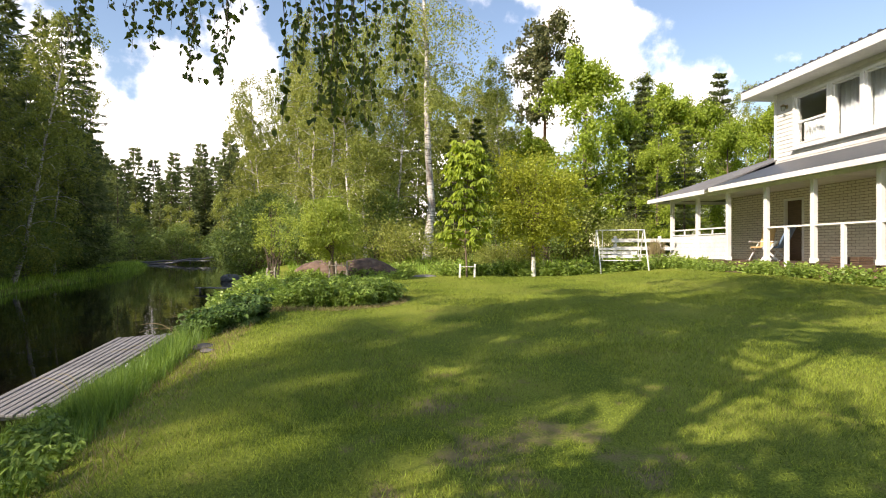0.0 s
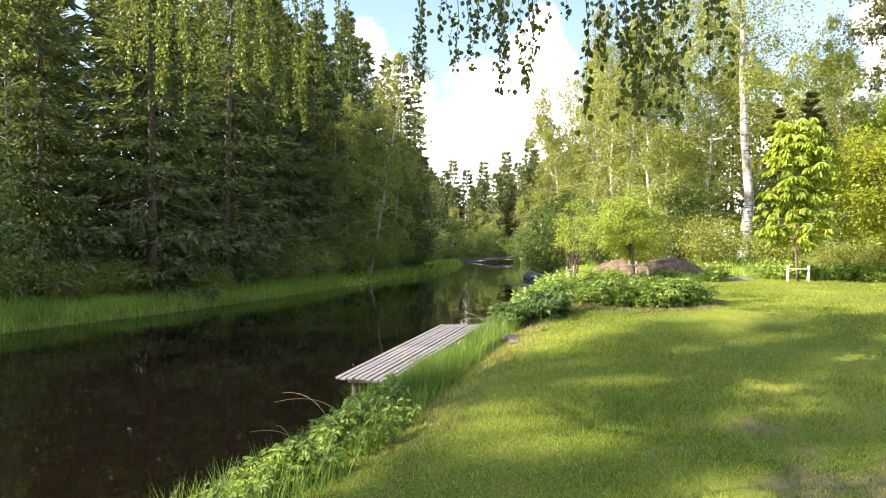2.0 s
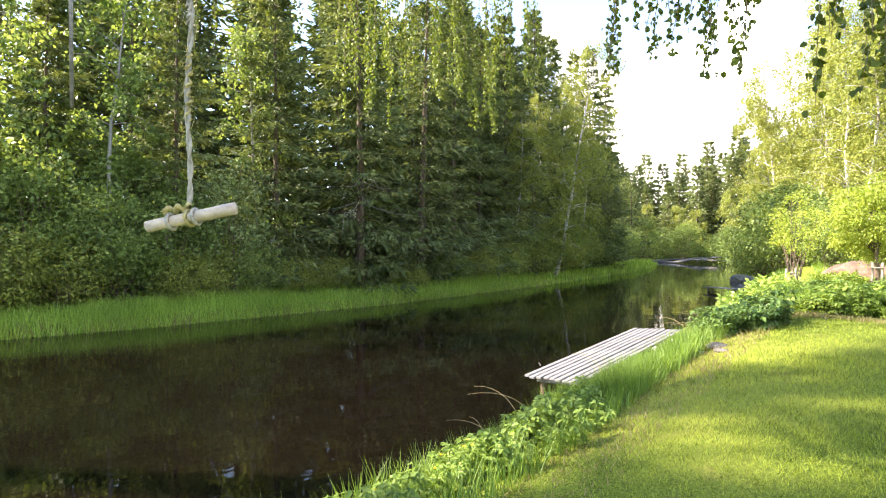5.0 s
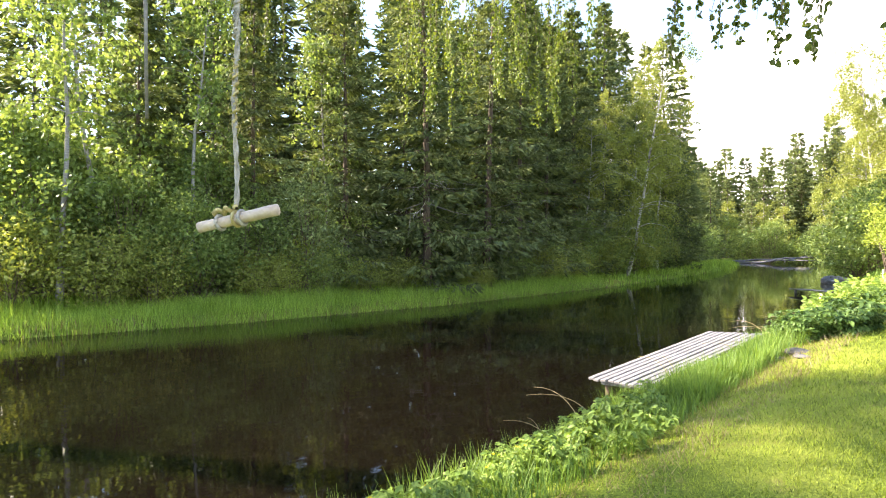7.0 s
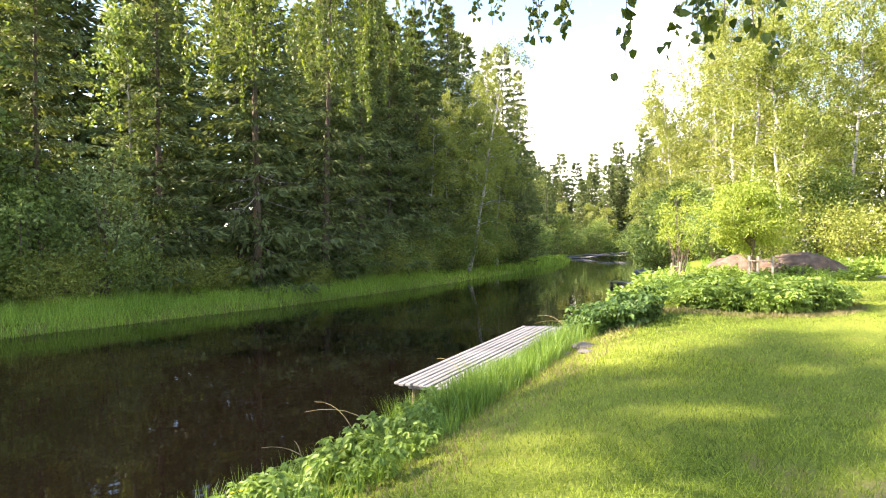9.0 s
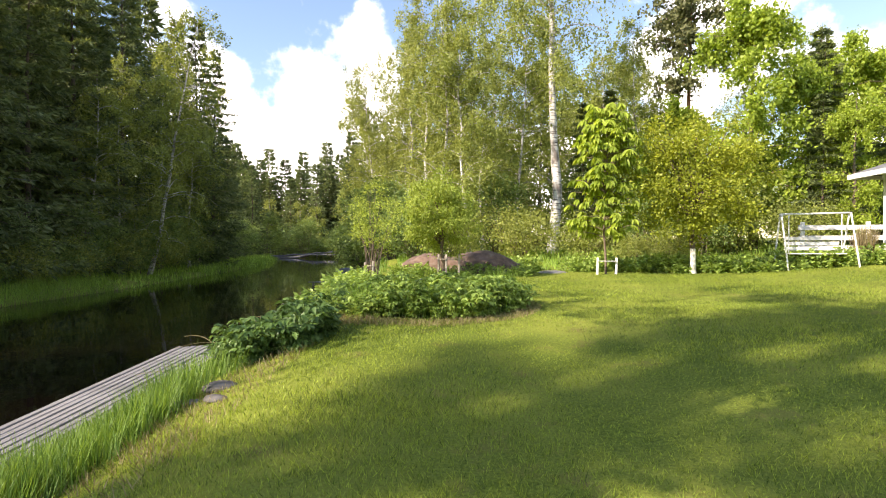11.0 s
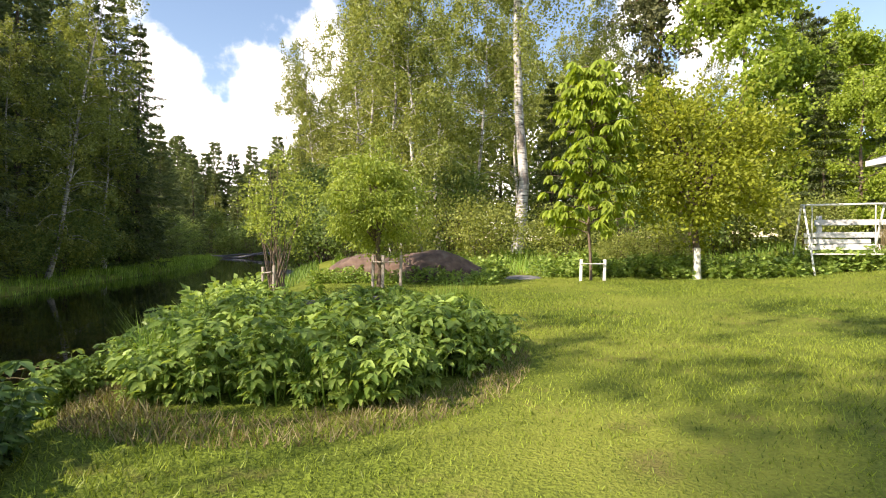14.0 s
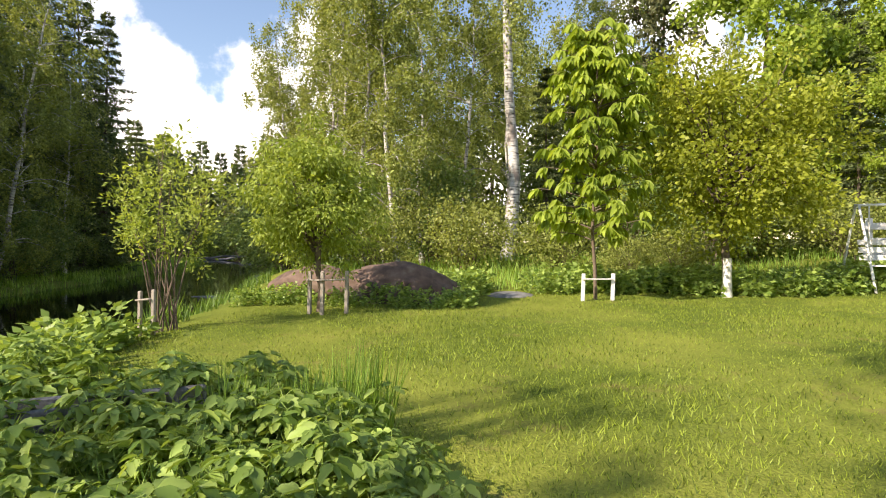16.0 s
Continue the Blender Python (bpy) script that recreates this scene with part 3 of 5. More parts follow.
def build_forest():
    rng = np.random.default_rng(5)
    # spruces of the far bank
    lab = "tall dark green spruce with drooping boughs"
    spr = [tagged(make_spruce(11, 17, 3.4, bare=14), lab, "spruce", "spruces"), tagged(make_spruce(12, 15, 3.1, 19, bare=8), lab, "spruce", "spruces"), tagged(make_spruce(13, 20, 3.5, 26, 7, 84, 0.38), lab, "spruce", "spruces"), tagged(make_spruce(14, 16, 3.4, 22, 6, 22, 0.85), lab, "spruce", "spruces")]
    spots = [(-23.8, 2.0, 1, 0.8), (-22.4, 5.8, 0, 0.76), (-21.6, 9.6, 1, 0.92), (-21.3, 13.4, 0, 1.1), (-21.9, 17.2, 2, 0.95), (-23.2, 20.6, 0, 1.0), (-24.6, 24.0, 1, 1.05), (-25.6, 27.6, 0, 1.05), (-30, 40.5, 2, 0.98), (-29.6, 45, 2, 0.94), (-33, 49, 0, 0.85), (-36, 54, 2, 0.66), (-37, 58, 0, 0.75), (-41, 65, 2, 0.62), (-45, 72, 0, 0.7), (-50, 80, 2, 0.6), (-54, 88, 0, 0.7), (-31, 34.5, 3, 1.15)]
    stand(spr, spots, rng)
    for k, y in enumerate(np.linspace(15, 36, 8)):
        again(spr[3], float(far_edge(y)) - rng.uniform(7.5, 10), y + rng.uniform(-1, 1), rng.uniform(0.95, 1.2) * (0.78 if y < 9 else 1.0), rng.uniform(0, 360))
    for k, y in enumerate(np.linspace(9, 46, 11)):
        again(spr[3], float(far_edge(y)) - rng.uniform(12, 18), y + rng.uniform(-1, 1), rng.uniform(1.0, 1.3) * (0.8 if y < 9 else 1.0), rng.uniform(0, 360))
    for k, y in enumerate(np.linspace(40, 110, 18)):
        again(spr[3], float(far_edge(y)) - rng.uniform(5, 12), y, rng.uniform(0.75, 1.0), rng.uniform(0, 360))
    for k in range(34):
        again(spr[3], -84 + k * 2.0 + rng.uniform(-1, 1), rng.uniform(106, 120), rng.uniform(0.95, 1.3), rng.uniform(0, 360))
    for x, y, s in [(-18.5, 66, 0.75), (-21.5, 74, 0.85), (-25, 82, 0.9), (-15, 60, 0.6), (-29, 90, 0.95), (-33, 97, 1.0), (-38, 104, 1.0), (10.8, 30, 0.6), (9.2, 26.4, 0.40), (13.5, 37, 0.8), (2.0, 32, 0.55), (0.6, 30.0, 0.42), (18, 36, 0.8), (6.6, 35, 0.42), (-2.2, 47, 0.9), (11.8, 27.0, 0.42)]:
        again(spr[3 if y > 40 else int(rng.integers(0, 2))], x, y, s, rng.uniform(0, 360))
    # tall spruces further back on the far bank
    for x, y, v, s in [(-28.5, 34.0, 2, 1.05), (-31.5, 37.5, 2, 1.12), (-29.2, 42.6, 2, 1.02), (-34, 42.5, 3, 1.4), (-33, 30, 3, 1.4), (-31.0, 3.0, 3, 0.85), (-31, 6, 3, 1.1), (-32, 9.5, 3, 1.15), (-30.5, 13, 3, 1.15), (-36, 6.5, 3, 1.2), (-39, 36, 3, 1.5), (-41, 43, 3, 1.5)]:
        again(spr[v], x, y, s, rng.uniform(0, 360))
    for k, y in enumerate(np.linspace(-12, 9, 9)):
        again(spr[3], -34 - 3 * (k % 2) + rng.uniform(-1, 1), y, rng.uniform(0.95, 1.15), rng.uniform(0, 360))
    # the wood that closes the river's end
    end = np.random.default_rng(77)
    for k in range(30):
        again(spr[3], -80 + k * 1.9 + end.uniform(-1, 1), end.uniform(112, 128), end.uniform(1.15, 1.6), end.uniform(0, 360))
    # birches: the leaning one on the far bank, the white-trunked one behind the lawn, the wood round it
    lab = "slender birch with pale bark and fresh hanging foliage"
    bir = [tagged(make_birch(21, 15, 2.7, 0.10, 52, 560, 32, 0.105, 0.11), lab, "birch", "birches"), tagged(make_birch(22, 13, 2.5, 0.08, 50, 520, 32, 0.105, 0.10), lab, "birch", "birches"), tagged(make_birch(23, 16, 2.6, 0.14, 52, 560, 32, 0.105, 0.11), lab, "birch", "birches")]
    thin = tagged(make_birch(25, 14, 2.8, 0.08, 40, 330, 11, 0.28, 0.11), lab, "birch", "birches")
    place(thin, -17.2, 51, 0.85, 0)
    # added birches, never in view: crowns sized and placed to shade the lawn
    airy = tagged(make_birch(27, 26, 4.4, 0.22, 48, 420, 10, 0.36, 0.2, 1.2), "very tall airy birch out of view, added to dapple the lawn", "birch", "birches")
    high = tagged(make_bush(28, 28, 1.6, 80, 40, 0.22, M_BIRCH_LEAF, "birch_tree", 0.58, 6, 0.7, 0.10, 0.3, M_BIRCH_BARK), "very tall birch out of view, added to shade the lawn", "birch", "birches")
    place(high, -20.5, -12.3, 1.0, 0)
    again(high, -20.5, -14.9, 0.58, 70, (0, 0), 1.65)
    place(airy, -17.0, -17.5, 1.05, 0)
    for x, y, s in ((-22.0, -24.0, 1.0),):
        again(airy, x, y, s, rng.uniform(0, 360))
    big = tagged(make_birch(24, 21, 3.4, 0.34, 64, 1100, 26, 0.095, 0.21, 2.6), "tall old birch with white trunk and weeping twigs", "birch")
    place(big, -0.83, 27.5, 1, 40)
    spots = [(-24.9, 32.0, 0, 1.12, (-3, 10)), (-28.0, 36.6, 2, 0.98, (0, 3)), (-27.6, 39.4, 1, 0.95, (0, 2)), (-5.4, 26.4, 0, 0.8), (-4.1, 25.6, 1, 0.85), (-6.8, 29, 2, 0.85), (-8.8, 33, 0, 0.9), (-2.6, 30, 1, 0.95), (-4.6, 33, 0, 1.0), (-7.2, 37, 1, 1.05), (-10.3, 39, 2, 0.85), (1.8, 36, 1, 0.9), (4.0, 41, 0, 0.85), (-15.0, 46, 0, 0.85), (-1, 40, 2, 0.95), (-11.6, 35.5, 0, 0.85, (0, -4)), (-13.4, 41, 2, 0.82, (0, -5)), (-12, 43, 1, 1.0), (3.4, 33, 2, 0.75), (-9.5, 45, 2, 1.0), (-5, 43, 0, 1.0), (11, 42, 0, 0.8), (15, 42, 2, 0.85), (20, 40, 1, 0.9), (24, 44, 0, 0.9)]
    stand(bir, spots, rng)
    for k in range(20):
        y = rng.uniform(46, 84)
        again(thin, float(near_edge(y)) + rng.uniform(3, 30), y, rng.uniform(0.8, 1.1), rng.uniform(0, 360))
    for x, y, s in ((-70, 104, 0.8), (-64, 106, 0.9), (-57, 103, 0.8), (-52, 106, 0.9), (-47, 103, 0.8), (-42, 105, 0.9), (-76, 103, 0.9), (-37, 100, 0.9)):
        again(thin, x, y, s, rng.uniform(0, 360))
    # pine
    pine = tagged(make_birch(31, 17.5, 3.1, 0.56, 36, 520, 15, 0.24, 0.24, 0.35, mat=M_PINE_LEAF, bark=M_PINE_BARK, name="pine_tree"), "old pine with orange trunk and high crown", "pine")
    place(pine, 7.75, 42, 1.0, 0)
    # maples by the house
    lab = "leafy maple with bright spring-green foliage"
    maple = tagged(make_birch(41, 10.0, 2.5, 0.08, 46, 620, 32, 0.15, 0.16, 0.75, mat=M_MAPLE_LEAF, bark=M_TWIG, name="maple_tree"), lab, "maple", "maples")
    place(maple, 7.0, 27.0, 1.0, 0)
    for x, y, s in [(10.2, 30.0, 0.84), (13.0, 33, 0.98), (16.0, 35.5, 1.0), (15.4, 30.0, 0.72), (19.5, 33, 0.9), (10.0, 25.8, 0.55), (5.0, 30.5, 0.7)]:
        again(maple, x, y, s, rng.uniform(0, 360))
    # undergrowth of the banks and of the wood
    lab = "dense leafy alder thicket"
    ald = [tagged(make_bush(51, 3.0, 1.6, 110, 44, 0.13, M_ALDER_LEAF, "alder_bush", 0.03, 7), lab, "bush", "bank bushes"), tagged(make_bush(52, 4.6, 1.5, 140, 44, 0.13, M_ALDER_LEAF, "alder_bush", 0.03, 7), lab, "bush", "bank bushes"), tagged(make_bush(53, 2.4, 1.7, 110, 50, 0.11, M_BIRCH_LEAF, "alder_bush", 0.02, 7), lab, "bush", "bank bushes")]
    spots = [(-21.9, -1.0, 1, 1.25), (-21.2, 1.4, 1, 1.1), (-20.4, 3.6, 0, 1.0), (-20.8, 5.4, 1, 0.95), (-20.6, 8.0, 0, 0.7), (-20.7, 11.6, 2, 0.6), (-20.6, 15.6, 2, 0.5), (-21.8, 19.2, 0, 0.6), (-20.3, 2.2, 2, 0.9), (-21.0, 7.0, 2, 0.9), (-22.3, 21.6, 2, 0.8), (-23.4, 24.6, 2, 0.9), (-46, 96, 1, 1.9), (-51, 99, 0, 2.4), (-57, 101, 1, 1.9), (-62, 103, 0, 2.4), (-68, 104, 1, 2.0), (-74, 105, 0, 2.6), (-24, 26.4, 1, 0.9), (-25, 30.4, 0, 0.9), (-25.6, 33.6, 1, 0.95), (-27.2, 37, 0, 1.1), (-29, 42, 1, 1.0), (-31, 46, 0, 1.2), (-33.6, 51, 1, 1.1), (-36.4, 57, 1, 1.2), (-39.5, 63, 0, 1.5), (-43, 70, 1, 1.3), (-47, 77, 0, 1.6), (-51, 84, 1, 1.4), (-24, -0.5, 1, 1.4),
             (-6.0, 23.6, 0, 0.75), (-7.8, 26, 1, 0.85), (-8.7, 28.4, 0, 1.1), (-10.4, 31.5, 1, 1.0), (-1.9, 24.8, 2, 0.8), (0.6, 23.8, 2, 0.7), (2.4, 24.4, 1, 0.62), (4.6, 24.8, 1, 0.75), (-12.6, 36, 0, 1.1), (-15.8, 44, 1, 0.9), (-17.6, 50, 0, 1.3), (5.8, 25.8, 2, 1.1), (1.0, 33, 1, 1.1), (-3.3, 28, 1, 0.9), (3.5, 29, 1, 1.2), (6, 31, 0, 1.4), (8.0, 24.6, 2, 0.7), (-4.6, 24.2, 2, 0.75), (-19.6, 57, 1, 1.0), (-22, 64, 0, 1.5), (-27, 73, 1, 1.3), (-31, 82, 0, 1.6), (-36, 90, 1, 1.5), (-41, 97, 0, 1.8), (3.2, 22.6, 2, 0.5), (1.9, 21.8, 2, 0.42)]
    stand(ald, spots, rng)
    grey = tagged(make_bush(55, 5.0, 1.35, 150, 30, 0.14, M_GREYLEAF, "willow_bush", 0.02, 7, 0.45), "grey-green willow bush on the far bank", "bush")
    place(grey, -20.6, 7.4, 1.0, 0)
    for x, y, s in ((-22.6, 12.2, 0.5), (-22.6, 21.8, 0.7), (-23.8, 25.6, 0.8), (-25.2, 29.4, 0.75), (-26.4, 33.2, 0.8), (-27.8, 37.4, 0.9), (-29.6, 41.5, 0.9)):
        again(grey, x, y, s, rng.uniform(0, 360))
    for v, x, y, s in ((1, -24.6, 27.4, 0.8), (2, -25.4, 30.2, 0.8), (0, -28.8, 40.6, 0.9)):
        again(bir[v], x, y, s, rng.uniform(0, 360), (0, 4))
    for x, y, v, s in [(-20.6, -1.6, 2, 1.2), (-20.2, 0.6, 2, 1.0), (-20.7, 3.0, 1, 0.9), (-22.8, 4.4, 1, 1.3), (-23.0, -1.2, 1, 1.5), (-25.0, 2.4, 1, 1.7), (-20.0, 5.6, 2, 0.7), (-20.3, 9.8, 2, 0.6), (-22.4, 9.0, 1, 1.0), (-24.8, 28.8, 2, 1.0), (-25.8, 31.8, 0, 1.1), (-27.0, 35.0, 2, 1.2), (-28.0, 38.2, 1, 1.1), (-23.0, 23.0, 0, 0.8)]:
        again(ald[v], x, y, s, rng.uniform(0, 360))
    # slim bare-stemmed trees at the far bank's edge
    slim = tagged(make_birch(26, 12, 1.8, 0.45, 30, 260, 12, 0.15, 0.10, 0.6, mat=M_ALDER_LEAF, bark=M_GREYBARK, name="alder_tree"), "slim grey-stemmed alder on the far bank", "alder")
    place(slim, -20.4, -0.4, 1.0, 0, (0, 4))
    for x, y, s in [(-21.6, 3.4, 1.0), (-22.5, 0.6, 1.1), (-21.9, 8.6, 0.9)]:
        again(slim, x, y, s, rng.uniform(0, 360), (rng.normal(0, 3), rng.normal(0, 3)))


def build_garden_trees():
    t = tagged(make_bush(61, 2.7, 0.90, 150, 120, 0.07, M_WILLOW_LEAF, "round_willow", 0.20, 8, 0.42, 0.10, 0.06, None, 1.0, 1.3, 0.35), "round-clipped willow with light yellow-green leaves", "willow tree")
    place(t, -3.38, 16.8, 1.0, 0)
    t = tagged(make_bush(62, 2.25, 0.74, 84, 38, 0.06, M_WILLOW_LEAF, "young_fruit_tree", 0.26, 4, 0.4, 0.10, uneven=0.8, droop=-0.3), "small loose fruit tree staked at the river edge", "fruit tree")
    place(t, -4.6, 15.1, 1.0, 0)
    t = tagged(make_bush(63, 4.2, 1.75, 170, 120, 0.09, M_YELLOW_LEAF, "hawthorn_tree", 0.2, 12, 0.6, 0.10, 0.085, M_TWIG, 1.0, 0.2, 0.6), "broad yellow-green tree with white-limed trunk", "small tree")
    g = Geo()
    g.tube([(0, 0, -0.1), (0, 0, 0.25), (0.01, 0, 0.7)], (0.10, 0.082, 0.07), 10)
    g.make("limed_base", M_WHITE_BARK, t, "white-limed foot of the trunk", smooth=True)
    place(t, 3.2, 19.6, 1.0, 0)
    t = new("chestnut_tree")
    rng = np.random.default_rng(64)
    wood, crown = Geo(), Geo()
    spine = wander(rng, 4.6, 0.03, 9)
    wood.tube(spine, 0.035 * (1 - np.linspace(0, 0.9, 9)), 8)
    P, D = [], []
    for k in range(300):
        u = rng.uniform(0.22, 1.0)
        az = rng.uniform(0, 6.283)
        r = 1.0 * (0.4 + 0.6 * math.sin(math.pi * min(1, 0.25 + 0.72 * u))) * rng.uniform(0.25, 1.05)
        base = np.array([np.interp(u * 4.6, spine[:, 2], spine[:, 0]), np.interp(u * 4.6, spine[:, 2], spine[:, 1]), u * 4.6])
        hub = base + np.array([math.cos(az) * r, math.sin(az) * r, 0.25 * r])
        if k % 3 == 0:
            wood.tube([base, (base + hub) / 2 + [0, 0, 0.04], hub], (0.014, 0.01, 0.005), 4)
        for j in range(7):
            b = az + (j - 3) * 0.55
            P.append(hub)
            D.append((math.cos(b), math.sin(b), -0.75 - rng.uniform(0, 0.5)))
    crown.broad(np.array(P), np.array(D), rng.uniform(0.18, 0.32, len(P)), 0.38, rng, 0.8)
    wood.make("trunk", M_TWIG, t, smooth=True)
    crown.make("crown", M_MAPLE_LEAF, t)
    place(tagged(t, "young chestnut with large drooping leaves", "chestnut tree"), 0.82, 18.9, 1.0, 0)


M_WHITE_BARK = surface("limed_bark", [(0.35, (0.45, 0.43, 0.38)), (0.6, (0.74, 0.73, 0.70))], 12.0, 0.85, bump=0.5)
build_forest()
build_garden_trees()


def build_swing_birch():
    """The old birch behind the walker: limbs over the lawn and the river, and long hanging twigs."""
    rng = np.random.default_rng(71)
    t = thing("birch_tree", "large old birch with twigs hanging over lawn and river", "birch")
    x0, y0 = -2.9, -2.1
    z0 = float(ground_z(x0, y0))
    t.matrix_basis = pose(x0, y0, z0)
    wood, crown = Geo(), Geo()
    spine = wander(rng, 17, 0.06, 9, (-0.22, 0.12))
    wood.tube(spine, 0.26 * (1 - np.linspace(0, 0.93, 9)), 10)
    P = []
    for k in range(58):
        u = rng.uniform(0, 1)
        za = 5.0 + 11.5 * u
        az = k * 2.4 + rng.normal(0, 0.3)
        reach = 6.3 * math.sin(math.pi * (0.25 + 0.68 * u)) * rng.uniform(0.55, 1.05)
        s = np.linspace(0, 1, 7)
        path = np.stack([np.interp(za, spine[:, 2], spine[:, 0]) + np.sin(az) * reach * s, np.interp(za, spine[:, 2], spine[:, 1]) + np.cos(az) * reach * s, za + reach * (0.55 * s - 0.3 * s * s)], 1)
        path[1:] += rng.normal(0, 0.12, (6, 3))
        wood.tube(path, 0.045 * (1 - 0.85 * s) * (1.3 - 0.7 * u), 5)
        n = 15
        s = rng.uniform(0.2, 1.05, n)
        o = np.stack([np.interp(s, np.linspace(0, 1, 7), path[:, i]) for i in range(3)], 1) + rng.normal(0, 0.28, (n, 3))
        for p in o:
            ln = rng.uniform(0.3, 1.1)
            if p[2] - ln < max(4.7, 2.4 + 0.54 * math.hypot(p[0] + x0, p[1] + y0)):
                continue
            m = int(10 + ln * 20)
            P.append(p + np.outer(rng.uniform(0, 1, m), np.array([rng.normal(0, 0.2), rng.normal(0, 0.2), -1]) * ln) + rng.normal(0, 0.09, (m, 3)))
    for za, end in ((6.0, (-1.72, 0.46, 6.82)), (6.3, (-3.5, 0.45, 6.6))):
        a = np.array([np.interp(za, spine[:, 2], spine[:, 0]), np.interp(za, spine[:, 2], spine[:, 1]), za])
        e = np.array(end) - [x0, y0, z0]
        t3 = np.linspace(0, 1.15, 6)
        wood.tube(a + np.outer(t3, e - a) + np.outer(0.3 * t3 * (1 - t3), [0, 0, 1.0]), 0.07 * (1 - 0.6 * t3), 6)
    P = np.concatenate(P)
    crown.leaves(P, rng.normal(0, 0.6, (len(P), 3)) + np.array([0, 0, -1.0]), rng.uniform(0.10, 0.16, len(P)), 0.8, rng)
    wood.make("trunk", M_BIRCH_BARK, t, smooth=True)
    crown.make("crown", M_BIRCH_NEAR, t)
    # long twigs that hang into view: world x, y, height of the tip, length, spread
    for x, y, tip, ln, count in HANGING:
        g, lv = Geo(), Geo()
        for k in range(count):
            px, py = x - x0 + rng.normal(0, 0.16 + 0.03 * ln), y - y0 + rng.normal(0, 0.16 + 0.03 * ln)
            zt = tip - z0 + abs(rng.normal(0, 0.22))
            path = np.stack([px + np.cumsum(rng.normal(0, 0.03, 7)), py + np.cumsum(rng.normal(0, 0.03, 7)), np.linspace(zt + ln, zt, 7)], 1)
            g.tube(path, np.linspace(0.006, 0.0015, 7), 3)
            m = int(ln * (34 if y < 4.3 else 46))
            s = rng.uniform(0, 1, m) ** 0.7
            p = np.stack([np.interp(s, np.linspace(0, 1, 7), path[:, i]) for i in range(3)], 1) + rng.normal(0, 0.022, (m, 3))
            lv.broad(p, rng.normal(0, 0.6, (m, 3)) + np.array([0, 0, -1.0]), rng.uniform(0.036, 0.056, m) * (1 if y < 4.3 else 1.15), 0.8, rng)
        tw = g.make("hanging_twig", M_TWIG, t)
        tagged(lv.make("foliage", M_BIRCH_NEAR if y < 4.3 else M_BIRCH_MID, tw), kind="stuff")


# x, y, tip height, length, number of strands
HANGING = [(-2.3, 3.9, 2.72, 0.9, 6), (-1.72, 3.9, 2.62, 1.0, 7), (-1.63, 3.9, 2.32, 1.4, 3), (-0.95, 3.85, 2.42, 1.4, 4), (-0.66, 3.8, 2.06, 1.8, 7), (-0.42, 4.0, 2.5, 1.2, 4), (-0.78, 3.7, 2.3, 1.5, 5), (-1.4, 3.7, 2.95, 0.8, 5), (-2.0, 4.1, 3.0, 0.8, 5),
           (-7.2, 4.6, 3.4, 2.6, 9), (-6.6, 5.2, 3.9, 2.4, 8), (-7.6, 6.4, 4.1, 2.6, 9), (-7.0, 6.9, 3.5, 2.6, 9), (-6.4, 7.0, 4.0, 2.6, 8), (-8.0, 5.2, 4.4, 2.6, 8), (-7.4, 3.4, 4.3, 2.2, 6), (-7.8, 2.2, 4.0, 2.2, 5)]
build_swing_birch()


# ---------------------------------------------------------------- herbs and grass
def herb_mesh(seed, h, stems, leaf, mat):
    """One leafy plant: stems from one root, with tiers of three broad toothed leaflets on short stalks."""
    rng = np.random.default_rng(seed)
    g = Geo()
    P, D, F = [], [], []
    for k in range(stems):
        az, out = rng.uniform(0, 6.283), rng.uniform(0.04, 0.2)
        top = np.array([math.cos(az) * out, math.sin(az) * out, h * rng.uniform(0.7, 1.1)])
        mid = top * 0.45 + [0, 0, 0.1 * h]
        g.tube([(0, 0, 0), mid, top], (0.004, 0.003, 0.0015), 3)
        for s in (0.22, 0.5, 0.78, 1.0):
            c = mid * (s / 0.45) if s < 0.45 else mid + (top - mid) * (s - 0.45) / 0.55
            for side in range(2 if s < 1 else 3):
                b = rng.uniform(0, 6.283)
                hub = c + np.array([math.cos(b), math.sin(b), 0.45]) * leaf * 0.6
                v = np.array([-math.sin(b), math.cos(b), 0]) * 0.0015
                g.add([c - v, c + v, hub + v, hub - v], [(0, 1, 2, 3)])
                tip = rng.uniform(-0.8, 0.1)
                for j in (-1, 0, 1):
                    e = b + j * 1.05
                    P.append(hub)
                    D.append((math.cos(e), math.sin(e), tip + rng.normal(0, 0.12)))
    P, D = np.array(P), np.array(D)
    g.toothed(P, D, rng.uniform(0.7, 1.25, len(P)) * leaf, 0.54, rng)
    ob = g.make("plant", mat)
    me = ob.data
    bpy.data.objects.remove(ob)
    return me


HERB_SIZES = [(0.28, 5, 0.060), (0.33, 5, 0.066), (0.24, 5, 0.054), (0.38, 5, 0.062)]
HERBS = [herb_mesh(80 + k, h, n, lf, M_HERB_LEAF) for k, (h, n, lf) in enumerate(HERB_SIZES)]
BANK_HERBS = [herb_mesh(96 + k, h, n, lf * 1.1, M_BANK_LEAF) for k, (h, n, lf) in enumerate(HERB_SIZES)]
CLUMP_HERBS = [herb_mesh(86 + k, h, n, lf * 1.2, M_CLUMP_LEAF) for k, (h, n, lf) in enumerate(HERB_SIZES)]


